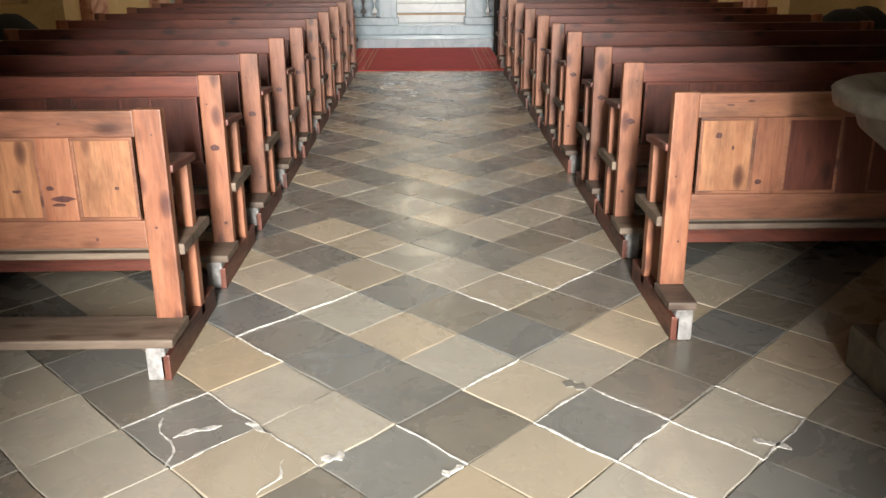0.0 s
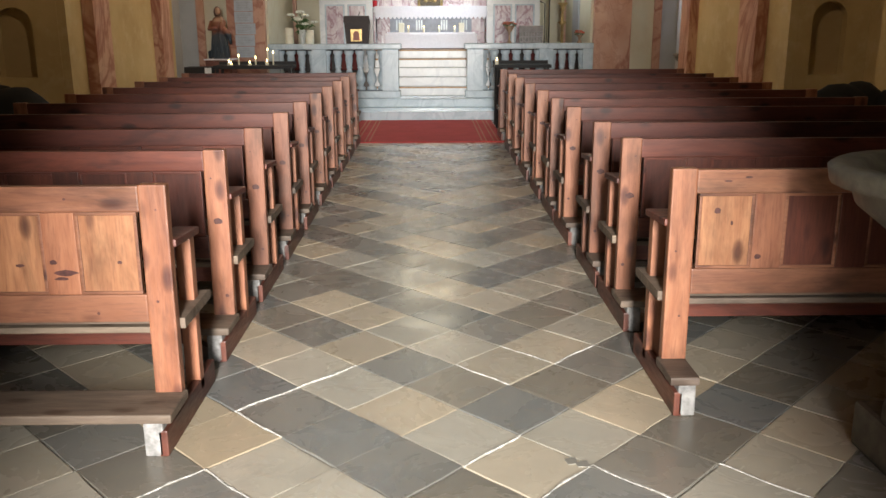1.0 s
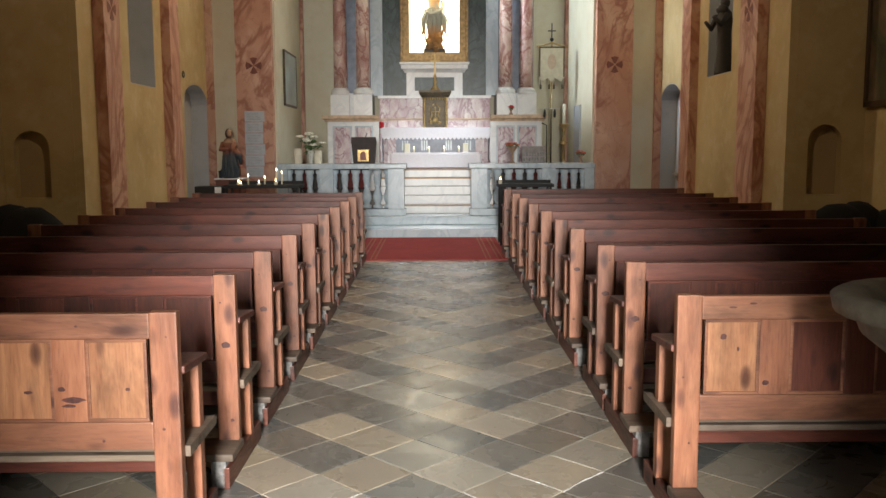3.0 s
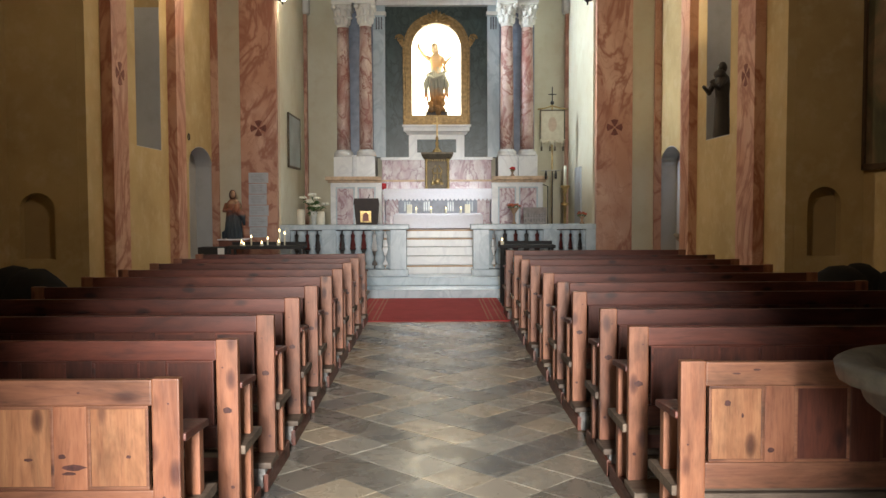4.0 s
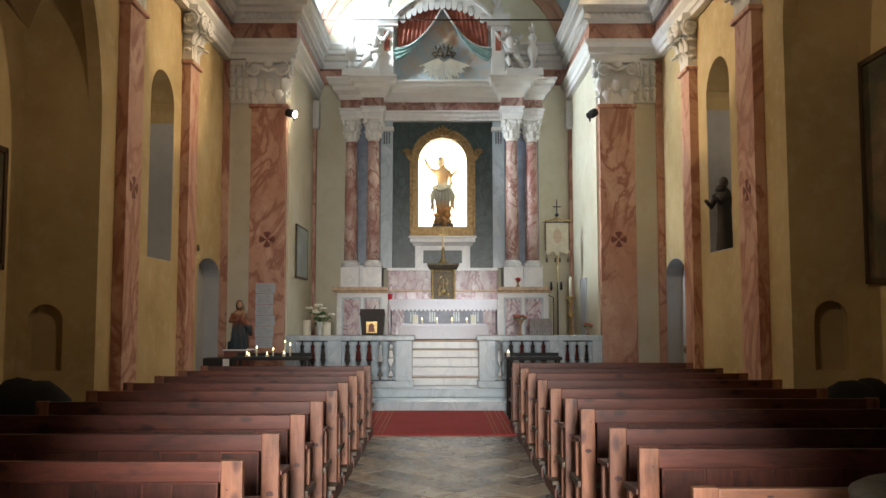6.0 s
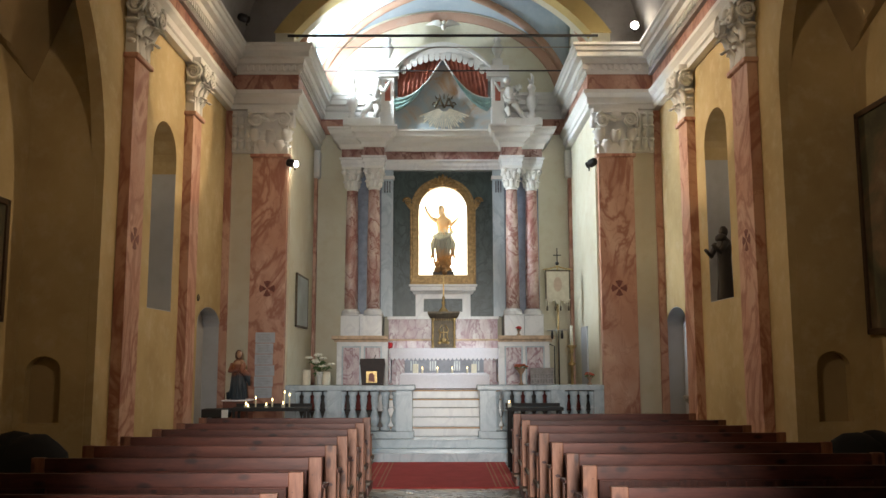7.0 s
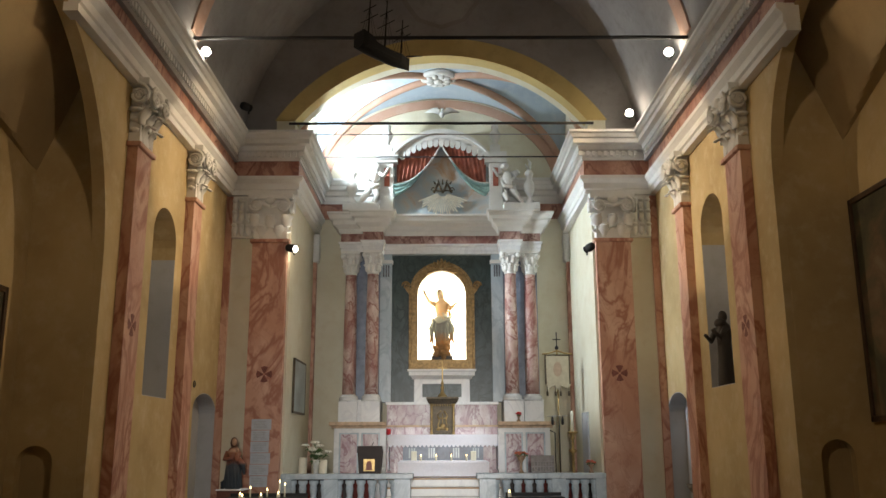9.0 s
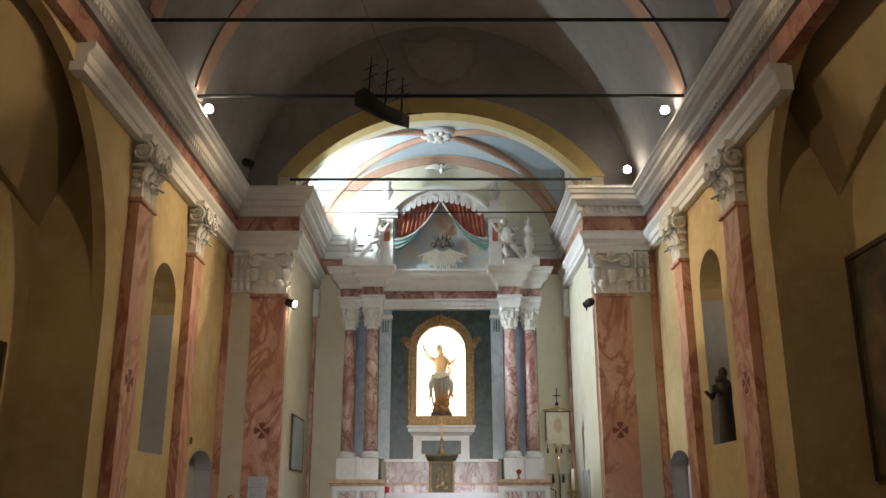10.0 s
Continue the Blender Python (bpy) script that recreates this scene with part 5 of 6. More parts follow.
POLY.t.links.new(pm2.outputs[0], pm.inputs[1])
robe = POLY.ramp(pm.outputs[0], [(0.35, (0.04, 0.055, 0.07)), (0.58, (0.06, 0.07, 0.085)), (0.66, (0.26, 0.09, 0.05)), (0.84, (0.30, 0.13, 0.07)), (0.93, (0.10, 0.05, 0.03))])
face = POLY.node("ShaderNodeMath")
face.operation = "MULTIPLY"
fy = POLY.node("ShaderNodeMapRange")
fy.inputs["From Min"].default_value, fy.inputs["From Max"].default_value = -0.05, -0.075
POLY.t.links.new(pz.outputs[1], fy.inputs["Value"])
fz2 = POLY.node("ShaderNodeMapRange")
fz2.inputs["From Min"].default_value, fz2.inputs["From Max"].default_value = 0.60, 0.63
POLY.t.links.new(pz.outputs[2], fz2.inputs["Value"])
POLY.t.links.new(fy.outputs[0], face.inputs[0])
POLY.t.links.new(fz2.outputs[0], face.inputs[1])
POLY.colour(POLY.mix(robe, (0.46, 0.28, 0.18), face.outputs[0]))
bm = lathe([(0.13, 0), (0.14, 0.04), (0.11, 0.15), (0.125, 0.35), (0.105, 0.5), (0.125, 0.60), (0.09, 0.67), (0.04, 0.71)], 14, squash=0.8)
blob(bm, (0.01, -0.045, 0.785), (0.048, 0.055, 0.068), 10)
blob(bm, (-0.01, 0.005, 0.77), (0.066, 0.06, 0.10), 10)
tube([(-0.11, 0, 0.61), (-0.14, -0.08, 0.50), (0.02, -0.13, 0.50)], [0.045, 0.04, 0.028], 8, bm)
blob(bm, (0.07, -0.12, 0.54), (0.045, 0.045, 0.09), 8)
blob(bm, (0.08, -0.13, 0.655), (0.033, 0.035, 0.038), 8)
tube([(0.08, -0.08, 0.50), (0.17, -0.03, 0.40), (0.19, 0.0, 0.24)], [0.06, 0.05, 0.02], 8, bm)
tube([(-0.1, 0.0, 0.2), (-0.17, 0.02, 0.1), (-0.18, 0.02, 0.0)], [0.05, 0.05, 0.03], 8, bm)
for k in range(8):
    tube([(0.10 * math.cos(0.8 * k), 0.085 * math.sin(0.8 * k), 0.5), (0.135 * math.cos(0.8 * k + 0.3), 0.11 * math.sin(0.8 * k + 0.3), 0.02)], [0.02, 0.035], 6, bm)
solid("statue", bm, POLY.m, "painted wooden statue in dark blue and red robes", "statue", m=pose(-3.60, 15.2, 1.0))
pl = thing("statue_pedestal", "dark wooden pedestal with a white cloth", "pedestal")
part("body", one_box(-3.82, -3.38, 15.0, 15.42, 0.0, 0.98, 0.01), W_DARK, pl)
part("cloth", one_box(-3.84, -3.36, 14.98, 15.44, 0.98, 1.0, 0.005), LACE, pl)

# white paper with its bluish shade put into the colour
NOTE = plain("shaded_white_paper", (0.46, 0.50, 0.55), 0.8, 0, 0.08)
papers = thing("notice_papers", "white paper notices taped one under another on the pilaster", "notice", "notices")
for k in range(6):
    z = 2.19 - 0.20 * k
    p = part("sheet", one_box(-3.46 + 0.01 * math.sin(3 * k), -3.12 + 0.02 * math.cos(2 * k), 15.826, 15.832, z - 0.19, z, 0.0), NOTE, papers)
    for q in range(5):
        part("text_bar", one_box(-3.42, -3.2 + 0.03 * math.sin(q * 5 + k), 15.822, 15.827, z - 0.045 - 0.028 * q, z - 0.037 - 0.028 * q), plain("grey_print", (0.35, 0.36, 0.38), 0.8) if k == q == 0 else bpy.data.materials["grey_print"], p)

wp = thing("wall_panel", "blue-grey framed panel on the chancel wall", "picture")
part("board", one_box(-2.89, -2.86, 16.75, 18.1, 2.36, 3.36, 0.004), plain("blue_grey_board", (0.32, 0.38, 0.40), 0.35, 0, 0.3, 1.5), wp)
for a in ((16.72, 18.13, 3.35, 3.39), (16.72, 18.13, 2.33, 2.37), (16.72, 16.76, 2.33, 3.39), (18.09, 18.13, 2.33, 3.39)):
    part("frame_bar", one_box(-2.895, -2.855, a[0], a[1], a[2], a[3], 0.004), BRONZE, wp)

# on the rail's top
RZ = 1.235
LIL = plain("white_petals", (0.80, 0.78, 0.66), 0.6)
LEAF = plain("green_leaves", (0.07, 0.13, 0.04), 0.6, 0, 0.4)
vase = thing("lily_vase", "clear vase of white lilies with green leaves on the rail", "flowers")
part("vase", lathe([(0.05, RZ), (0.04, RZ + 0.03), (0.055, RZ + 0.15), (0.07, RZ + 0.24)], 14, (-2.24, 15.62, 0)), plain("frosted_glass", (0.55, 0.58, 0.55), 0.15), vase)
rl = random.Random(3)
bms, bml, bmp = bmesh.new(), bmesh.new(), bmesh.new()
for k in range(11):
    a, r, h = rl.uniform(0, 6.28), rl.uniform(0.05, 0.24), rl.uniform(0.28, 0.56)
    tip = (-2.24 + r * math.cos(a), 15.62 + 0.6 * r * math.sin(a), RZ + h)
    tube([(-2.24, 15.62, RZ + 0.18), (-2.24 + 0.5 * r * math.cos(a), 15.62 + 0.3 * r * math.sin(a), RZ + 0.1 + h * 0.6), tip], 0.005, 5, bms)
    for q in range(6):
        b = 1.047 * q + k
        tube([tip, (tip[0] + 0.05 * math.cos(b), tip[1] + 0.05 * math.sin(b), tip[2] + 0.03), (tip[0] + 0.075 * math.cos(b), tip[1] + 0.075 * math.sin(b), tip[2] + 0.01)], [0.01, 0.02, 0.004], 5, bmp)
    for q in range(3):
        b = rl.uniform(0, 6.28)
        s0 = (-2.24 + 0.5 * r * math.cos(a), 15.62, RZ + 0.16 + 0.1 * q)
        tube([s0, (s0[0] + 0.07 * math.cos(b), s0[1] + 0.05 * math.sin(b), s0[2] + 0.06), (s0[0] + 0.13 * math.cos(b), s0[1] + 0.08 * math.sin(b), s0[2] + 0.03)], [0.006, 0.018, 0.002], 5, bml)
part("stems", bms, LEAF, vase)
part("leaves", bml, LEAF, vase, "narrow green leaves")
part("petals", bmp, LIL, vase, "white lily petals")
for x, h in ((-2.48, 0.28), (-2.12, 0.24)):
    solid("pillar_candle", lathe([(0.07, 0), (0.075, 0.01), (0.075, h - 0.02), (0.06, h), (0.02, h - 0.01)], 16, (x, 15.66, RZ)), WAX, "thick unlit cream candle on the rail", "candle", "pillar candles")
lec = thing("book_stand", "dark wooden lectern with a small gold icon", "lectern")
DW = plain("dark_walnut", (0.024, 0.011, 0.007), 0.6, 0, 0.3)
part("body", prism([(-1.47, RZ), (-1.09, RZ), (-1.06, RZ + 0.36), (-1.50, RZ + 0.36)], 15.53, 15.70), DW, lec)
part("top_board", prism([(-1.51, RZ + 0.36), (-1.05, RZ + 0.36), (-1.06, RZ + 0.47), (-1.50, RZ + 0.47)], 15.50, 15.54), DW, lec)
bm = one_box(-0.22, 0.22, -0.13, 0.13, 0, 0.025, 0.006)
bmesh.ops.transform(bm, matrix=pose(-1.28, 15.64, RZ + 0.40, -24), verts=bm.verts[:])
part("desk", bm, DW, lec)
ic = part("icon", one_box(-1.39, -1.19, 15.50, 15.53, RZ + 0.04, RZ + 0.25, 0.004), GOLD, lec, "gold icon panel")
part("icon_field", prism([(-1.35, RZ + 0.06), (-1.23, RZ + 0.06)] + arc(-1.29, RZ + 0.15, 0.05, 0.07, 0, math.pi, 8), 15.495, 15.51), plain("red_brown_paint", (0.25, 0.08, 0.05), 0.5), ic)
part("microphone", tube([(-1.26, 15.6, RZ + 0.40), (-1.25, 15.6, RZ + 0.48), (-1.22, 15.57, RZ + 0.54)], 0.008, 6), BLACK, lec)
PHOT = plain("grey_photographs", (0.16, 0.14, 0.13), 0.4, 0, 0.8, 22)
ph = thing("photo_board", "low board of small photographs leaning on the rail", "picture")
part("board", one_box(1.57, 1.99, 15.60, 15.63, RZ, RZ + 0.30, 0.006), plain("grey_card", (0.26, 0.24, 0.23), 0.7, 0, 0.3), ph)
for k in range(8):
    for q in range(2):
        part("photo", one_box(1.59 + 0.05 * k, 1.63 + 0.05 * k, 15.594, 15.601, RZ + 0.03 + 0.09 * q, RZ + 0.10 + 0.09 * q), PHOT, ph)
FLR = plain("orange_red_petals", (0.42, 0.10, 0.05), 0.6, 0, 0.5, 14)
def bouquet(x, y, z, rad, h, name, label, petal, stem_h):
    b = thing(name, label, "flowers")
    part("pot", lathe([(0.05, 0), (0.04, 0.02), (0.02, 0.05), (0.02, stem_h * 0.6), (rad * 0.7, stem_h)], 12, (x, y, z)), plain("pot_clay", (0.30, 0.20, 0.13), 0.5), b)
    r2 = random.Random(int(100 * x))
    bp, bl = bmesh.new(), bmesh.new()
    for k in range(16):
        a, r = r2.uniform(0, 6.28), rad * math.sqrt(r2.random())
        p = (x + r * math.cos(a), y + r * math.sin(a), z + stem_h + h * (0.4 + 0.6 * r2.random()) * (1 - 0.5 * r / rad))
        for q in range(5):
            c = 1.257 * q + k
            blob(bp, (p[0] + 0.015 * math.cos(c), p[1] + 0.015 * math.sin(c), p[2]), (0.017, 0.017, 0.01), 6)
        c = r2.uniform(0, 6.28)
        tube([(p[0], p[1], p[2] - 0.03), (p[0] + 0.04 * math.cos(c), p[1] + 0.04 * math.sin(c), p[2] - 0.02)], [0.014, 0.002], 5, bl)
    part("blossoms", bp, petal, b)
    part("leaves", bl, LEAF, b)
bouquet(1.40, 15.62, RZ, 0.14, 0.10, "flower_bowl", "shallow bowl of orange flowers on a thin foot", FLR, 0.30)
bouquet(2.64, 15.62, RZ, 0.09, 0.12, "flower_pot", "small pot of red and white flowers on the rail", FLR, 0.14)
bouquet(1.60, 18.20, 2.19, 0.05, 0.10, "flower_vase", "small vase of red flowers on the altar shelf", plain("red_petals", (0.5, 0.03, 0.03), 0.6), 0.12)
solid("red_sanctuary_lamp", lathe([(0.03, 0), (0.05, 0.03), (0.055, 0.1), (0.04, 0.13)], 12, (-1.12, 18.2, 1.92)), plain("red_glass", (0.5, 0.02, 0.03), 0.15), "small red glass lamp on the altar", "lamp")

# processional banner and tall candlestick
ban = thing("procession_banner", "cream embroidered banner with gold fringe on a pole", "banner")
part("pole", tube([(2.36, 17.6, AZ), (2.36, 17.6, 3.62)], 0.018, 8), GOLD, ban)
part("foot", lathe([(0.16, AZ), (0.16, AZ + 0.03), (0.04, AZ + 0.08), (0.025, AZ + 0.2)], 14, (2.36, 17.6, 0)), IRON, ban)
part("crossbar", tube([(2.06, 17.6, 3.53), (2.20, 17.6, 3.55), (2.36, 17.6, 3.60), (2.52, 17.6, 3.55), (2.68, 17.6, 3.53)], 0.016, 6), GOLD, ban)
bm = one_box(2.35, 2.37, 17.59, 17.61, 3.6, 3.98, 0.003)
box(bm, 2.28, 2.44, 17.59, 17.61, 3.82, 3.84, 0.003)
blob(bm, (2.36, 17.6, 3.66), (0.04, 0.04, 0.04), 8)
part("finial_cross", bm, IRON, ban)
CLOTH = plain("cream_silk", (0.42, 0.36, 0.25), 0.6, 0, 0.12, 9)
o = [(2.10, 3.52), (2.62, 3.52), (2.62, 2.90), (2.53, 2.82), (2.45, 2.90), (2.36, 2.80), (2.27, 2.90), (2.19, 2.82), (2.10, 2.90)]
cl = part("cloth", prism(o, 17.565, 17.58), CLOTH, ban)
for a in ((2.10, 2.13, 2.92, 3.52), (2.59, 2.62, 2.92, 3.52), (2.13, 2.59, 3.49, 3.52)):
    part("border", one_box(a[0], a[1], 17.56, 17.585, a[2], a[3]), BRONZE, cl, "dark gold border")
part("emblem", prism([(2.36 + 0.085 * math.cos(t), 3.22 + 0.15 * math.sin(t)) for t in (k * math.pi / 8 for k in range(16))], 17.558, 17.57), plain("embroidery", (0.36, 0.26, 0.18), 0.7), cl, "oval embroidered emblem")
for a in (2.14, 2.31, 2.41, 2.58):
    part("tassel", lathe([(0.02, -0.1), (0.022, -0.02), (0.008, 0.0), (0.006, 0.12)], 8, (a, 17.57, 2.78)), BRONZE, cl)
cs = thing("tall_candlestick", "tall turned brass candlestick with a white candle", "candlestick")
part("stem", lathe([(0.14, AZ), (0.14, AZ + 0.04), (0.05, AZ + 0.12), (0.03, AZ + 0.3), (0.05, AZ + 0.36), (0.03, AZ + 0.42), (0.03, 1.55), (0.09, 1.60), (0.03, 1.64), (0.025, 1.8), (0.05, 1.84), (0.03, 1.88), (0.10, 1.95), (0.10, 1.97)], 14, (2.58, 17.3, 0)), GOLD, cs)
part("candle", lathe([(0.03, 1.97), (0.03, 2.36), (0.01, 2.37)], 12, (2.58, 17.3, 0)), WAX, cs)
ms = thing("microphone_stand", "thin black microphone stand behind the rail", "stand")
part("pole", tube([(2.22, 17.2, AZ), (2.22, 17.2, 1.95), (2.12, 17.15, 1.99)], 0.012, 6), BLACK, ms)
part("base", lathe([(0.12, AZ), (0.12, AZ + 0.02), (0.02, AZ + 0.03)], 12, (2.22, 17.2, 0)), BLACK, ms)
ms = thing("microphone_stand", "black microphone stand with a cross bar and two microphones", "stand")
part("pole", tube([(2.33, 17.35, AZ), (2.33, 17.35, 2.27)], 0.012, 6), BLACK, ms)
part("base", lathe([(0.13, AZ), (0.13, AZ + 0.02), (0.02, AZ + 0.03)], 12, (2.33, 17.35, 0)), BLACK, ms)
part("cross_bar", tube([(2.10, 17.35, 2.27), (2.50, 17.35, 2.28)], 0.009, 6), plain("brushed_steel", (0.5, 0.5, 0.5), 0.35, 0.8), ms)
for x in (2.20, 2.40):
    part("microphone", lathe([(0.012, 2.10), (0.026, 2.12), (0.026, 2.20), (0.014, 2.27)], 10, (x, 17.35, 0)), BLACK, ms)
setting("sacristy_door", one_box(2.87, 2.91, 17.2, 17.9, 0.62, 2.35, 0.004), NICHEP, "grey painted narrow door in the chancel wall", "door")

# ---- nave fittings ----
solid("wall_stoup", lathe([(0.02, 0.0), (0.05, 0.02), (0.10, 0.09), (0.115, 0.13), (0.105, 0.135), (0.06, 0.09)], 14, (4.10, 14.44, 0.95)), STONE, "small grey stone holy water bowl on the wall", "stoup")
solid("iron_ring", tube([(-4.10, 14.28 + 0.05 * math.cos(a), 2.72 + 0.05 * math.sin(a)) for a in (math.pi * k / 8 for k in range(17))], 0.010, 6), IRON, "small black iron ring fixed to the wall", "ring")
def ceiling_tie(y, z, half, r=0.022):
    t = thing("iron_tie_rod", "black iron tie rod across the vault", "tie rod", "tie rods")
    part("rod", tube([(-half, y, z), (half, y, z)], r, 8), IRON, t)
ceiling_tie(15.62, 7.80, 2.95, 0.028)
ceiling_tie(12.3, 7.94, 3.86, 0.03)
ceiling_tie(10.05, 7.94, 3.86, 0.026)
ceiling_tie(18.0, 7.93, 2.9, 0.016)
HOT = glow("lamp_glass", (1.0, 0.93, 0.8), 80.0)
def fixture(p, aim, lit=True, name="spotlight", lens=0.072):
    f = thing(name, "small black spotlight clamped to the cornice" + (", switched on" if lit else ", switched off"), "spotlight", "spotlights")
    m = look(p, aim)
    bm = lathe([(0.05, 0.0), (0.075, -0.03), (0.08, -0.14), (0.03, -0.18)][::-1], 12)
    bmesh.ops.transform(bm, matrix=m @ pose(0, 0, 0.16), verts=bm.verts[:])
    part("housing", bm, BLACK, f)
    bm = bmesh.new()
    blob(bm, (0, 0, 0), (lens, lens, 0.035), 12)
    bmesh.ops.transform(bm, matrix=m @ pose(0, 0, -0.03), verts=bm.verts[:])
    if lit:
        part("lens", bm, HOT, f, "glowing lens")
        d = bpy.data.lights.new("lamp_spill", "POINT")
        d.energy, d.color, d.shadow_soft_size = 7.0, (1.0, 0.85, 0.62), 0.05
        new("lamp_spill_light", d).location = m @ Vector((0, 0, -0.14))
    else:
        part("lens", bm, BLACK, f)
    part("bracket", tube([Vector(p) + Vector((0, 0, 0.0)), Vector(p) + Vector((0, 0.02, -0.12))], 0.015, 6), BLACK, f)
fixture((-3.70, 12.40, 7.76), (-2.2, 9.0, 7.1))
fixture((3.68, 12.75, 7.90), (2.2, 9.0, 7.2))
fixture((3.60, 15.38, 7.90), (2.2, 9.0, 7.2))
fixture((-2.80, 15.82, 5.36), (-1.4, 15.6, 5.0), True, "spotlight", 0.06)
fixture((2.76, 15.82, 5.34), (0.0, 18.2, 4.0), False)
fixture((-3.62, 15.1, 7.92), (-1.0, 17.2, 7.6), False)

# hanging votive ship
HULL = plain("dark_ship_wood", (0.005, 0.0045, 0.004), 0.95, 0, 0.3)
ship = thing("votive_ship", "dark wooden model ship with three masts hung from the vault", "model ship", m=pose(-0.88, 12.2, 7.60, 0, 3, 45))
bm = bmesh.new()
secs = []
for i in range(13):
    u = i / 12
    x = -0.52 + 1.04 * u
    w = 0.13 * min(1, 1.6 * math.sin(math.pi * min(1, 0.18 + 0.84 * u)) + 0.05)
    top = 0.06 + 0.08 * (2 * u - 1) ** 2 + (0.05 if u < 0.22 else 0)
    secs.append([bm.verts.new((x, w * math.cos(a), top if a in (0, math.pi) else 0.0 + 0.11 * math.sin(a) * (0.6 + 0.4 * math.sin(math.pi * min(1, 0.15 + 0.8 * u))))) for a in [0] + [-(math.pi * k / 8) for k in range(1, 8)] + [math.pi]])
for a, b in zip(secs, secs[1:]):
    for k in range(9):
        bm.faces.new((a[k], b[k], b[(k + 1) % 9], a[(k + 1) % 9]))
bm.faces.new(secs[0])
bm.faces.new(secs[-1][::-1])
bmesh.ops.recalc_face_normals(bm, faces=bm.faces[:])
part("hull", bm, HULL, ship)
for x, h in ((-0.34, 0.85), (0.0, 0.95), (0.34, 0.75)):
    mt = part("mast", tube([(x, 0, 0.05), (x, 0, h)], [0.016, 0.008], 7), HULL, ship)
    for zz, wv in ((0.45, 0.2), (0.66, 0.15)):
        part("yard", tube([(x, -wv, zz * h + 0.1), (x, wv, zz * h + 0.1)], 0.007, 6), HULL, mt)
    bm = bmesh.new()
    for e in (-1, 1):
        for q in (-0.08, 0.0, 0.08):
            tube([(x + q, e * 0.12, 0.12), (x, 0, h * 0.8)], 0.003, 4, bm)
    part("shrouds", bm, HULL, mt)
part("bowsprit", tube([(0.46, 0, 0.16), (0.80, 0, 0.30)], [0.014, 0.006], 6), HULL, ship)
part("hanging_wire", tube([(0, 0, 0.9), (-1.2, 0.3, 3.1)], 0.004, 4), IRON, ship)

# coat of arms painted on the lunette
SHM = plaster("shield_paint", (0.215, 0.19, 0.175), (0.31, 0.285, 0.265), (0.18, 0.16, 0.14))
SHD = plaster("shield_dark_paint", (0.27, 0.25, 0.24), (0.37, 0.35, 0.33), (0.20, 0.18, 0.16))
sh = thing("painted_shield", "faded painted coat of arms on the lunette wall", "painting")
o1 = [(-0.92, 11.12), (-0.42, 11.05), (0.0, 11.26), (0.42, 11.05), (0.80, 11.12), (0.78, 10.55), (0.50, 10.15), (0.0, 9.97), (-0.50, 10.15), (-0.78, 10.55)]
o2 = [(x * 0.86, 10.56 + (z - 10.56) * 0.84) for x, z in o1]
part("border", prism(o1, END - 0.020, END + 0.01), SHM, sh)
part("field", prism(o2, END - 0.027, END + 0.01), SHD, sh)
# holy water stoup beside the aisle
STP = plain("mottled_grey_stone", (0.085, 0.075, 0.056), 0.55, 0, 0.5, 14, 0.6)
stoup = thing("holy_water_stoup", "grey stone holy water stoup on a square plinth", "stoup", m=pose(1.72, 2.63, 0))
part("plinth", one_box(-0.20, 0.24, -0.22, 0.24, 0.0, 0.17, 0.02), STP, stoup)
part("stem", lathe([(0.2, 0.17), (0.2, 0.22), (0.12, 0.28), (0.10, 0.5), (0.13, 0.6), (0.10, 0.68), (0.15, 0.8)], 16), STP, stoup)
part("bowl", lathe([(0.13, 0.80), (0.26, 0.84), (0.36, 0.92), (0.38, 0.975), (0.445, 0.99), (0.455, 1.04), (0.43, 1.055), (0.36, 1.05), (0.30, 0.98), (0.05, 0.93)], 28), STP, stoup, "shallow round stone bowl")

# pictures in the side chapels
OILP = Mat("dark_oil_painting", 0.4)
on = OILP.noise(1.6, 6, 0.65, 0.8)
OILP.colour(OILP.ramp(on, [(0.3, (0.03, 0.03, 0.025)), (0.48, (0.08, 0.08, 0.05)), (0.6, (0.16, 0.11, 0.07)), (0.75, (0.22, 0.19, 0.13))])).bump(OILP.noise(40, 3), 0.2, 0.003)
FRM = plain("dark_frame_wood", (0.06, 0.035, 0.02), 0.4, 0, 0.3)
def side_picture(sgn, y0, y1, z0, z1, label):
    p = thing("oil_painting", label, "painting", "chapel paintings")
    part("canvas", one_box(sgn * 5.08, sgn * 5.042, y0, y1, z0, z1), OILP.m, p)
    for a in ((y0 - 0.06, y1 + 0.06, z1, z1 + 0.07), (y0 - 0.06, y1 + 0.06, z0 - 0.07, z0), (y0 - 0.07, y0, z0 - 0.07, z1 + 0.07), (y1, y1 + 0.07, z0 - 0.07, z1 + 0.07)):
        part("frame_bar", one_box(sgn * 5.085, sgn * 5.017, a[0], a[1], a[2], a[3], 0.008), FRM, p)
side_picture(1, 8.01, 10.085, 2.04, 4.59, "large dark oil painting in a dark wooden frame")
side_picture(-1, 8.69, 9.665, 2.187, 3.456, "dark oil painting in a dark frame")

# dark figure in the east niche: one plain mesh
bm = lathe([(0.17, 0), (0.17, 0.05), (0.14, 0.4), (0.13, 0.75), (0.15, 0.95), (0.13, 1.08), (0.05, 1.16)], 12, squash=0.8)
blob(bm, (0, 0, 1.24), (0.085, 0.085, 0.11), 10)
blob(bm, (-0.06, 0, 1.12), (0.1, 0.12, 0.09), 8)
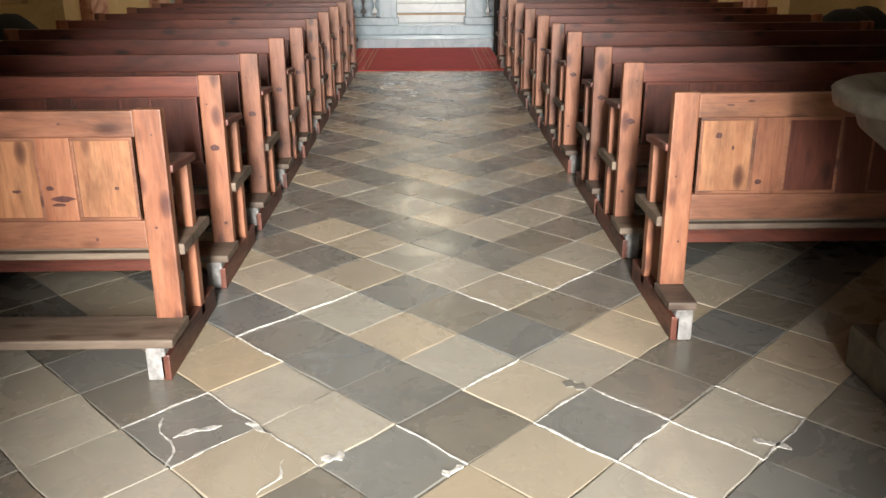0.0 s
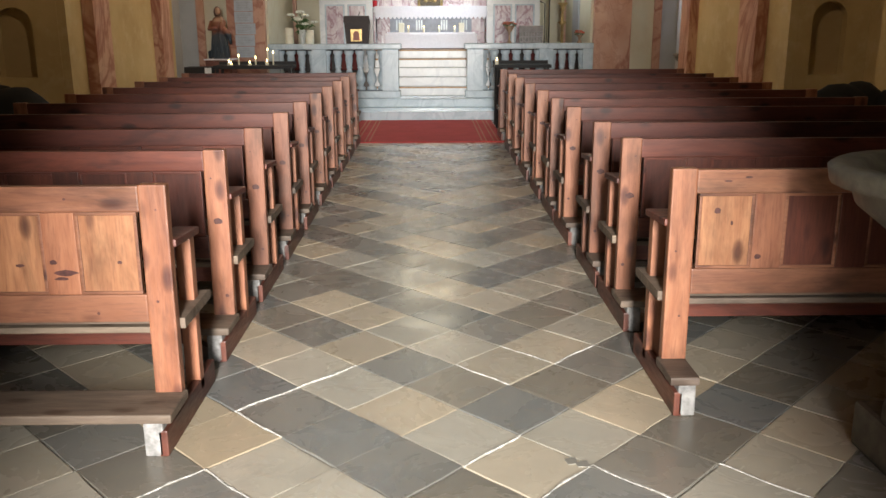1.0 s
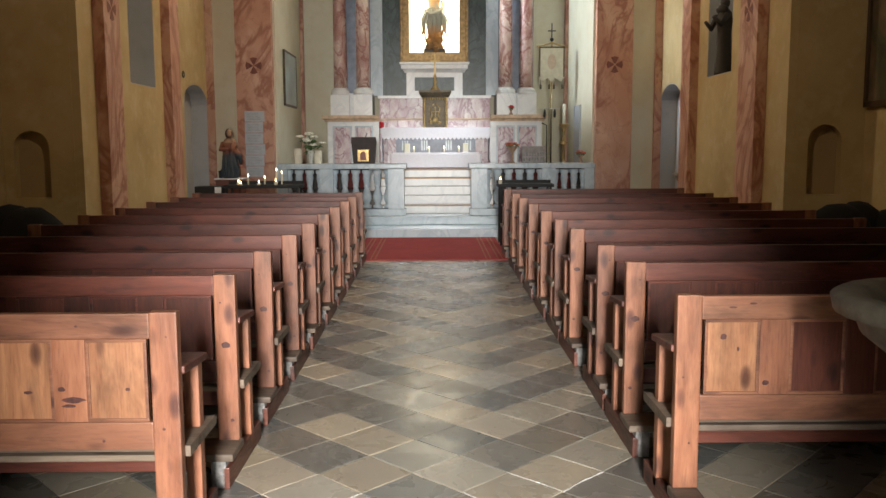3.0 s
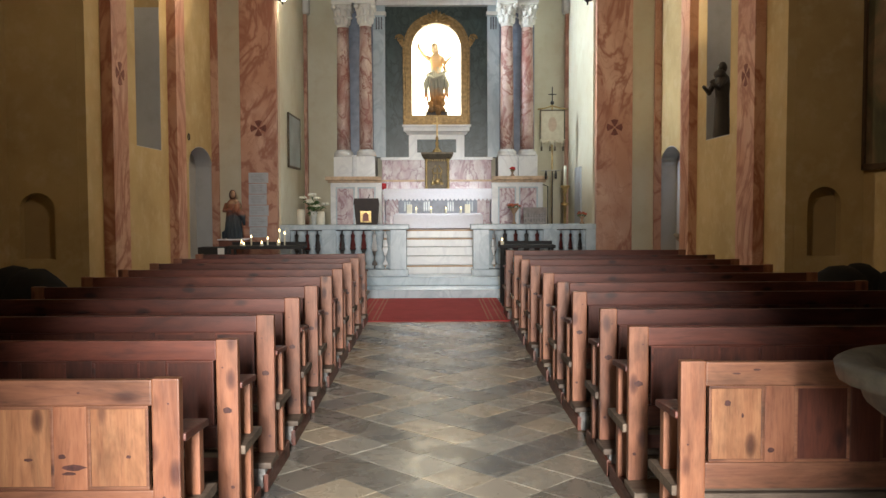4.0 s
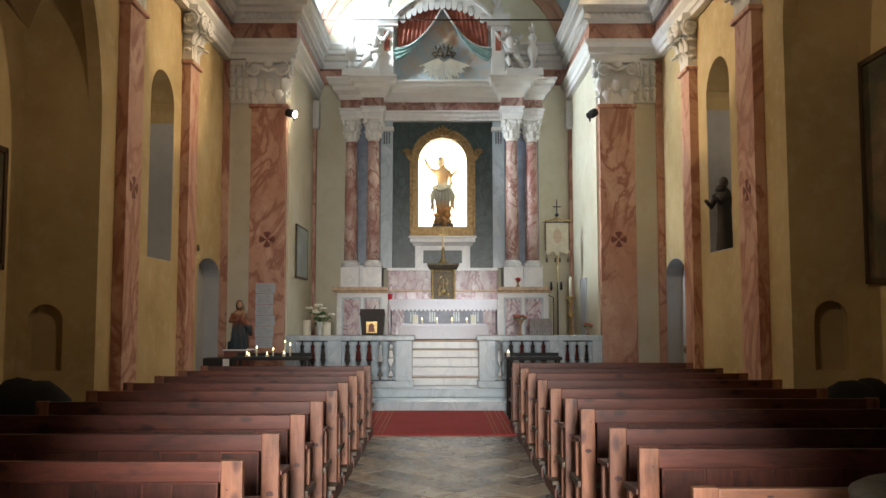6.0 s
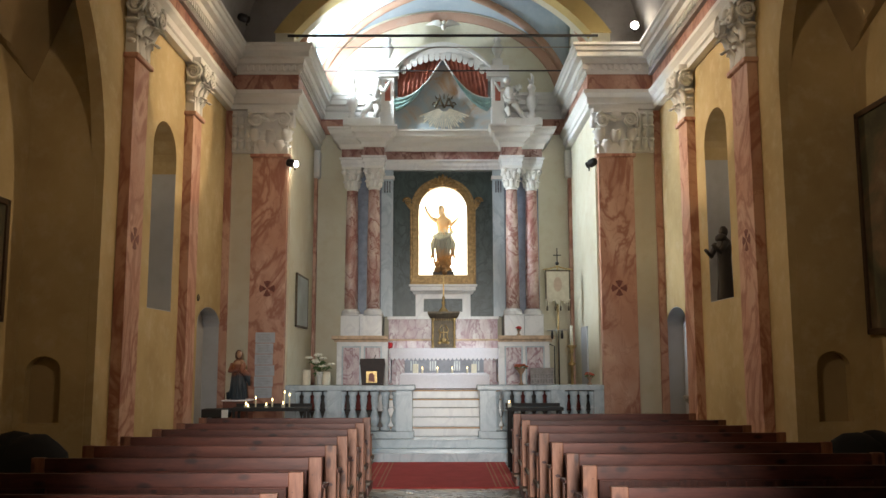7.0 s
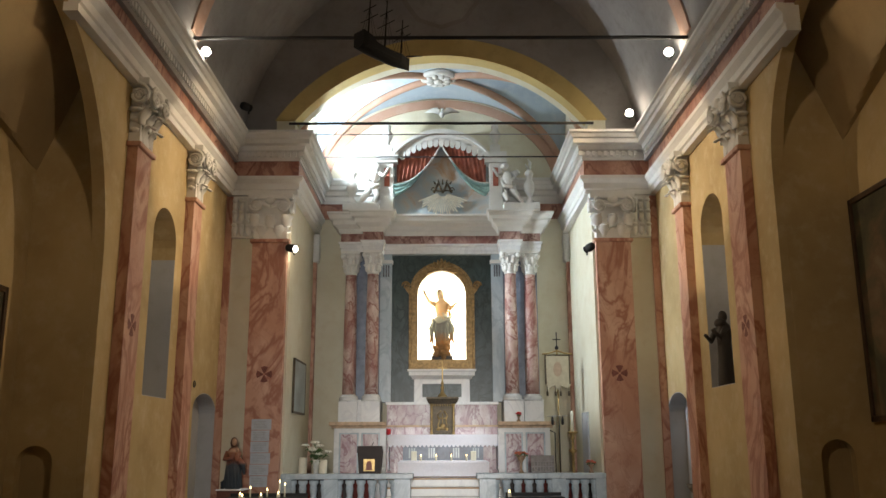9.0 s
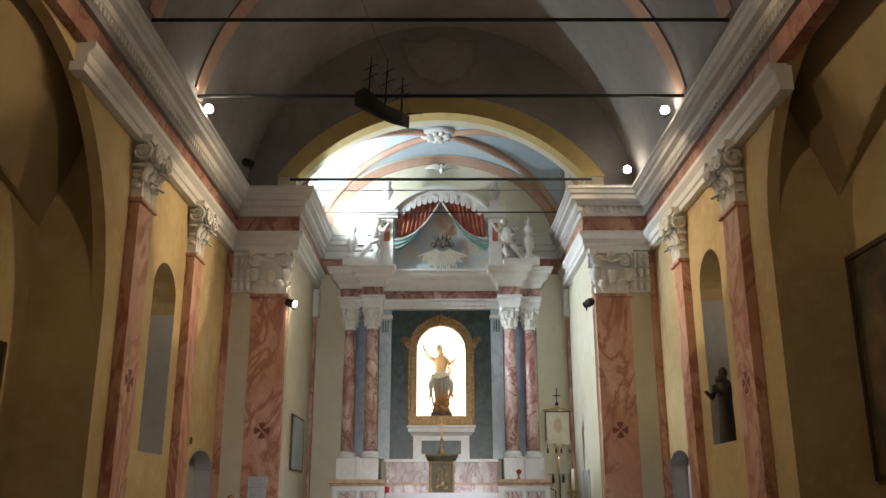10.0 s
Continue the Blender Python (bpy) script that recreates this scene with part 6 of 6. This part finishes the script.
tube([(-0.05, -0.12, 1.02), (-0.2, -0.12, 0.85), (-0.34, -0.08, 0.98)], [0.06, 0.05, 0.03], 8, bm)
tube([(-0.05, 0.12, 1.02), (-0.2, 0.12, 0.8), (-0.36, 0.08, 0.9)], [0.06, 0.05, 0.03], 8, bm)
solid("statue", bm, plain("dark_brown_figure", (0.03, 0.022, 0.016), 0.6), "dark brown robed statue standing in the tall niche", "statue", m=pose(4.29, 12.96, 2.57, 0, 0, 25) @ Matrix.Scale(0.85, 4))

# black covered chairs in the chapels
CVR = plain("black_cover", (0.003, 0.003, 0.004), 0.9, 0, 0.4)
for sgn in (-1, 1):
    r3 = random.Random(7 + sgn)
    bm = bmesh.new()
    blob(bm, (0, 0, 0.45), (0.42, 0.34, 0.45), 14)
    blob(bm, (0.22 * sgn, 0.05, 0.52), (0.30, 0.3, 0.40), 12)
    blob(bm, (0.55 * sgn, -0.1, 0.42), (0.36, 0.3, 0.42), 12)
    for v in bm.verts:
        v.co += 0.04 * noise.noise_vector(v.co * 4.0)
        v.co.z = max(0.0, v.co.z)
    solid("covered_seat", bm, CVR, "bulky seat under a black cover", "seat", "covered seats", m=pose(sgn * 4.48, 9.45, 0, 0, 0, 0))

# paving before the church door
setting("ground", one_box(-40, 40, -60, -1.58, -0.4, -0.01), plain("pale_paving", (0.40, 0.39, 0.36), 0.9, 0, 0.25, 1.5), "pale stone paving outside the door", "ground")

# ---- floor ----
HX, HY, FX, FY = 0.224, 0.235, 0.32, 2.48
setting("floor", one_box(-5.6, 5.6, -1.6, 16.2, -0.3, -0.006), GROUT, "pale lime joints between the slate slabs", "floor")
floor_ob = bpy.data.objects["floor"]
GAP = 0.0026

def slab_mesh(name, material, seed):
    rnd = random.Random(seed)
    bm = bmesh.new()
    base = [(HX - GAP, 0), (0, HY - GAP), (-HX + GAP, 0), (0, -HY + GAP)]
    pts = []
    for i in range(4):
        a, b = base[i], base[(i + 1) % 4]
        for u in (0.0, 0.33, 0.66):
            j = 0.004
            pts.append((a[0] + (b[0] - a[0]) * u + rnd.uniform(-j, j), a[1] + (b[1] - a[1]) * u + rnd.uniform(-j, j)))
    lo = [bm.verts.new((x, y, -0.02)) for x, y in pts]
    mid = [bm.verts.new((x, y, -0.003)) for x, y in pts]
    hi = [bm.verts.new((x * 0.985, y * 0.985, 0.0)) for x, y in pts]
    for a, b in ((lo, mid), (mid, hi)):
        for i in range(12):
            bm.faces.new((a[i], a[(i + 1) % 12], b[(i + 1) % 12], b[i]))
    bm.faces.new(hi)
    return mesh_of(name, bm, material)

ODD = {(-1, -1), (-2, 0), (-3, 1), (1, 4), (2, 7)}
slabs = {d: [slab_mesh("slab", DARK_T if d else LIGHT_T, 10 * d + k) for k in range(5)] for d in (0, 1)}
far_bm = {0: bmesh.new(), 1: bmesh.new()}
rnd = random.Random(5)
count = 0
for j in range(-14, 54):
    for i in range(-19, 19):
        if (i + j) % 2 == 0:
            continue
        x, y = FX + HX * i, FY + HY * j
        if not (-4.05 < x < 4.05 and -0.9 < y < 14.4):
            continue
        # bands of slabs that meet in a chevron along the aisle, with a few odd ones
        u, v = (i + j - 1) // 2, (j - 1 - i) // 2
        dark = min(u, v) % 2 == 1
        if (u, v) in ODD or (y > 5.5 and rnd.random() < 0.05):
            dark = not dark
        d = int(dark)
        lift, tx, ty = rnd.uniform(-0.0015, 0.0015), rnd.uniform(-0.3, 0.3), rnd.uniform(-0.3, 0.3)
        if abs(x) < 1.25 and 1.5 < y < 11.5 and count < 300:
            ob = new("slab", slabs[d][rnd.randrange(5)])
            ob.matrix_world = pose(x + rnd.uniform(-0.003, 0.003), y + rnd.uniform(-0.003, 0.003), lift, tx, ty, rnd.uniform(-0.7, 0.7))
            ob.parent = floor_ob
            count += 1
        else:
            bm = far_bm[d]
            q = [(HX - GAP, 0), (0, HY - GAP), (-HX + GAP, 0), (0, -HY + GAP)]
            lo = [bm.verts.new((x + a, y + b, -0.02)) for a, b in q]
            hi = [bm.verts.new((x + a * 0.985, y + b * 0.985, lift)) for a, b in q]
            for k in range(4):
                bm.faces.new((lo[k], lo[(k + 1) % 4], hi[(k + 1) % 4], hi[k]))
            bm.faces.new(hi)
for d, nm in ((0, "light_slabs"), (1, "dark_slabs")):
    tagged(part(nm, far_bm[d], DARK_S if d else LIGHT_S, floor_ob), kind="stuff")

# crumbling lime mortar along some of the joints, cracks and a broken corner
MORT = plain("white_lime_mortar", (0.56, 0.54, 0.50), 0.9, 0, 0.5, 40, 0.6)
def joint(u, v):
    return FX + HX * (u - v), FY + HY * (u + v)
def mortar_run(p, q, width, seed, name="mortar_run", material=None, z=0.0028, wander=0.004):
    r4 = random.Random(seed)
    (x0, y0), (x1, y1) = p, q
    d = math.hypot(x1 - x0, y1 - y0)
    nx, ny = -(y1 - y0) / d, (x1 - x0) / d
    n = max(6, int(d / 0.022))
    left, right = [], []
    for k in range(n + 1):
        t = k / n
        o = wander * math.sin(7 * t + seed) + r4.uniform(-0.002, 0.002)
        w = width * r4.choice((0.35, 0.6, 0.8, 1.0, 1.5)) * (0.3 if k in (0, n) else 1.0)
        x, y = x0 + (x1 - x0) * t, y0 + (y1 - y0) * t
        left.append((x + nx * (o + w), y + ny * (o + w)))
        right.append((x + nx * (o - w * r4.uniform(0.5, 1.0)), y + ny * (o - w * r4.uniform(0.5, 1.0))))
    part(name, prism(left + right[::-1], -0.01, z, "z"), material or MORT, floor_ob)
RUNS = ((0, 0, 0, -1), (0, -1, 0, -2), (1, 0, 1, -1), (1, -1, 1, -2), (0, 0, 1, 0), (0, -1, 1, -1), (1, -2, 2, -2), (2, -1, 2, -2), (-2, 3, -2, 2), (-2, 2, -2, 1), (-3, 3, -2, 3), (-3, 2, -2, 2),
        (-1, 4, 0, 4), (0, 4, 1, 4), (-1, 4, -1, 3), (2, 3, 2, 2), (3, 3, 3, 2), (3, 2, 4, 2), (0, 1, 1, 1), (-1, 0, -1, 1))
for k, (a, b, c, d) in enumerate(RUNS):
    mortar_run(joint(a, b), joint(c, d), 0.0032, k)
mortar_run((-0.90, 2.54), (-0.80, 2.24), 0.005, 41, "crack", None, 0.0028, 0.02)
mortar_run((-0.45, 2.28), (-0.50, 2.10), 0.004, 42, "crack", None, 0.0028, 0.015)
mortar_run((-0.84, 2.42), (-0.70, 2.49), 0.016, 43, "lime_scar", None, 0.0028, 0.006)
mortar_run((-0.62, 2.50), (-0.53, 2.43), 0.014, 44)
mortar_run((-0.35, 2.28), (-0.28, 2.30), 0.022, 45)
mortar_run((0.02, 2.19), (0.08, 2.23), 0.014, 46)
mortar_run((1.00, 2.36), (1.10, 2.30), 0.02, 47)
mortar_run((0.46, 2.76), (0.72, 2.58), 0.022, 48, "broken_edge", DARK_T, 0.002, 0.004)
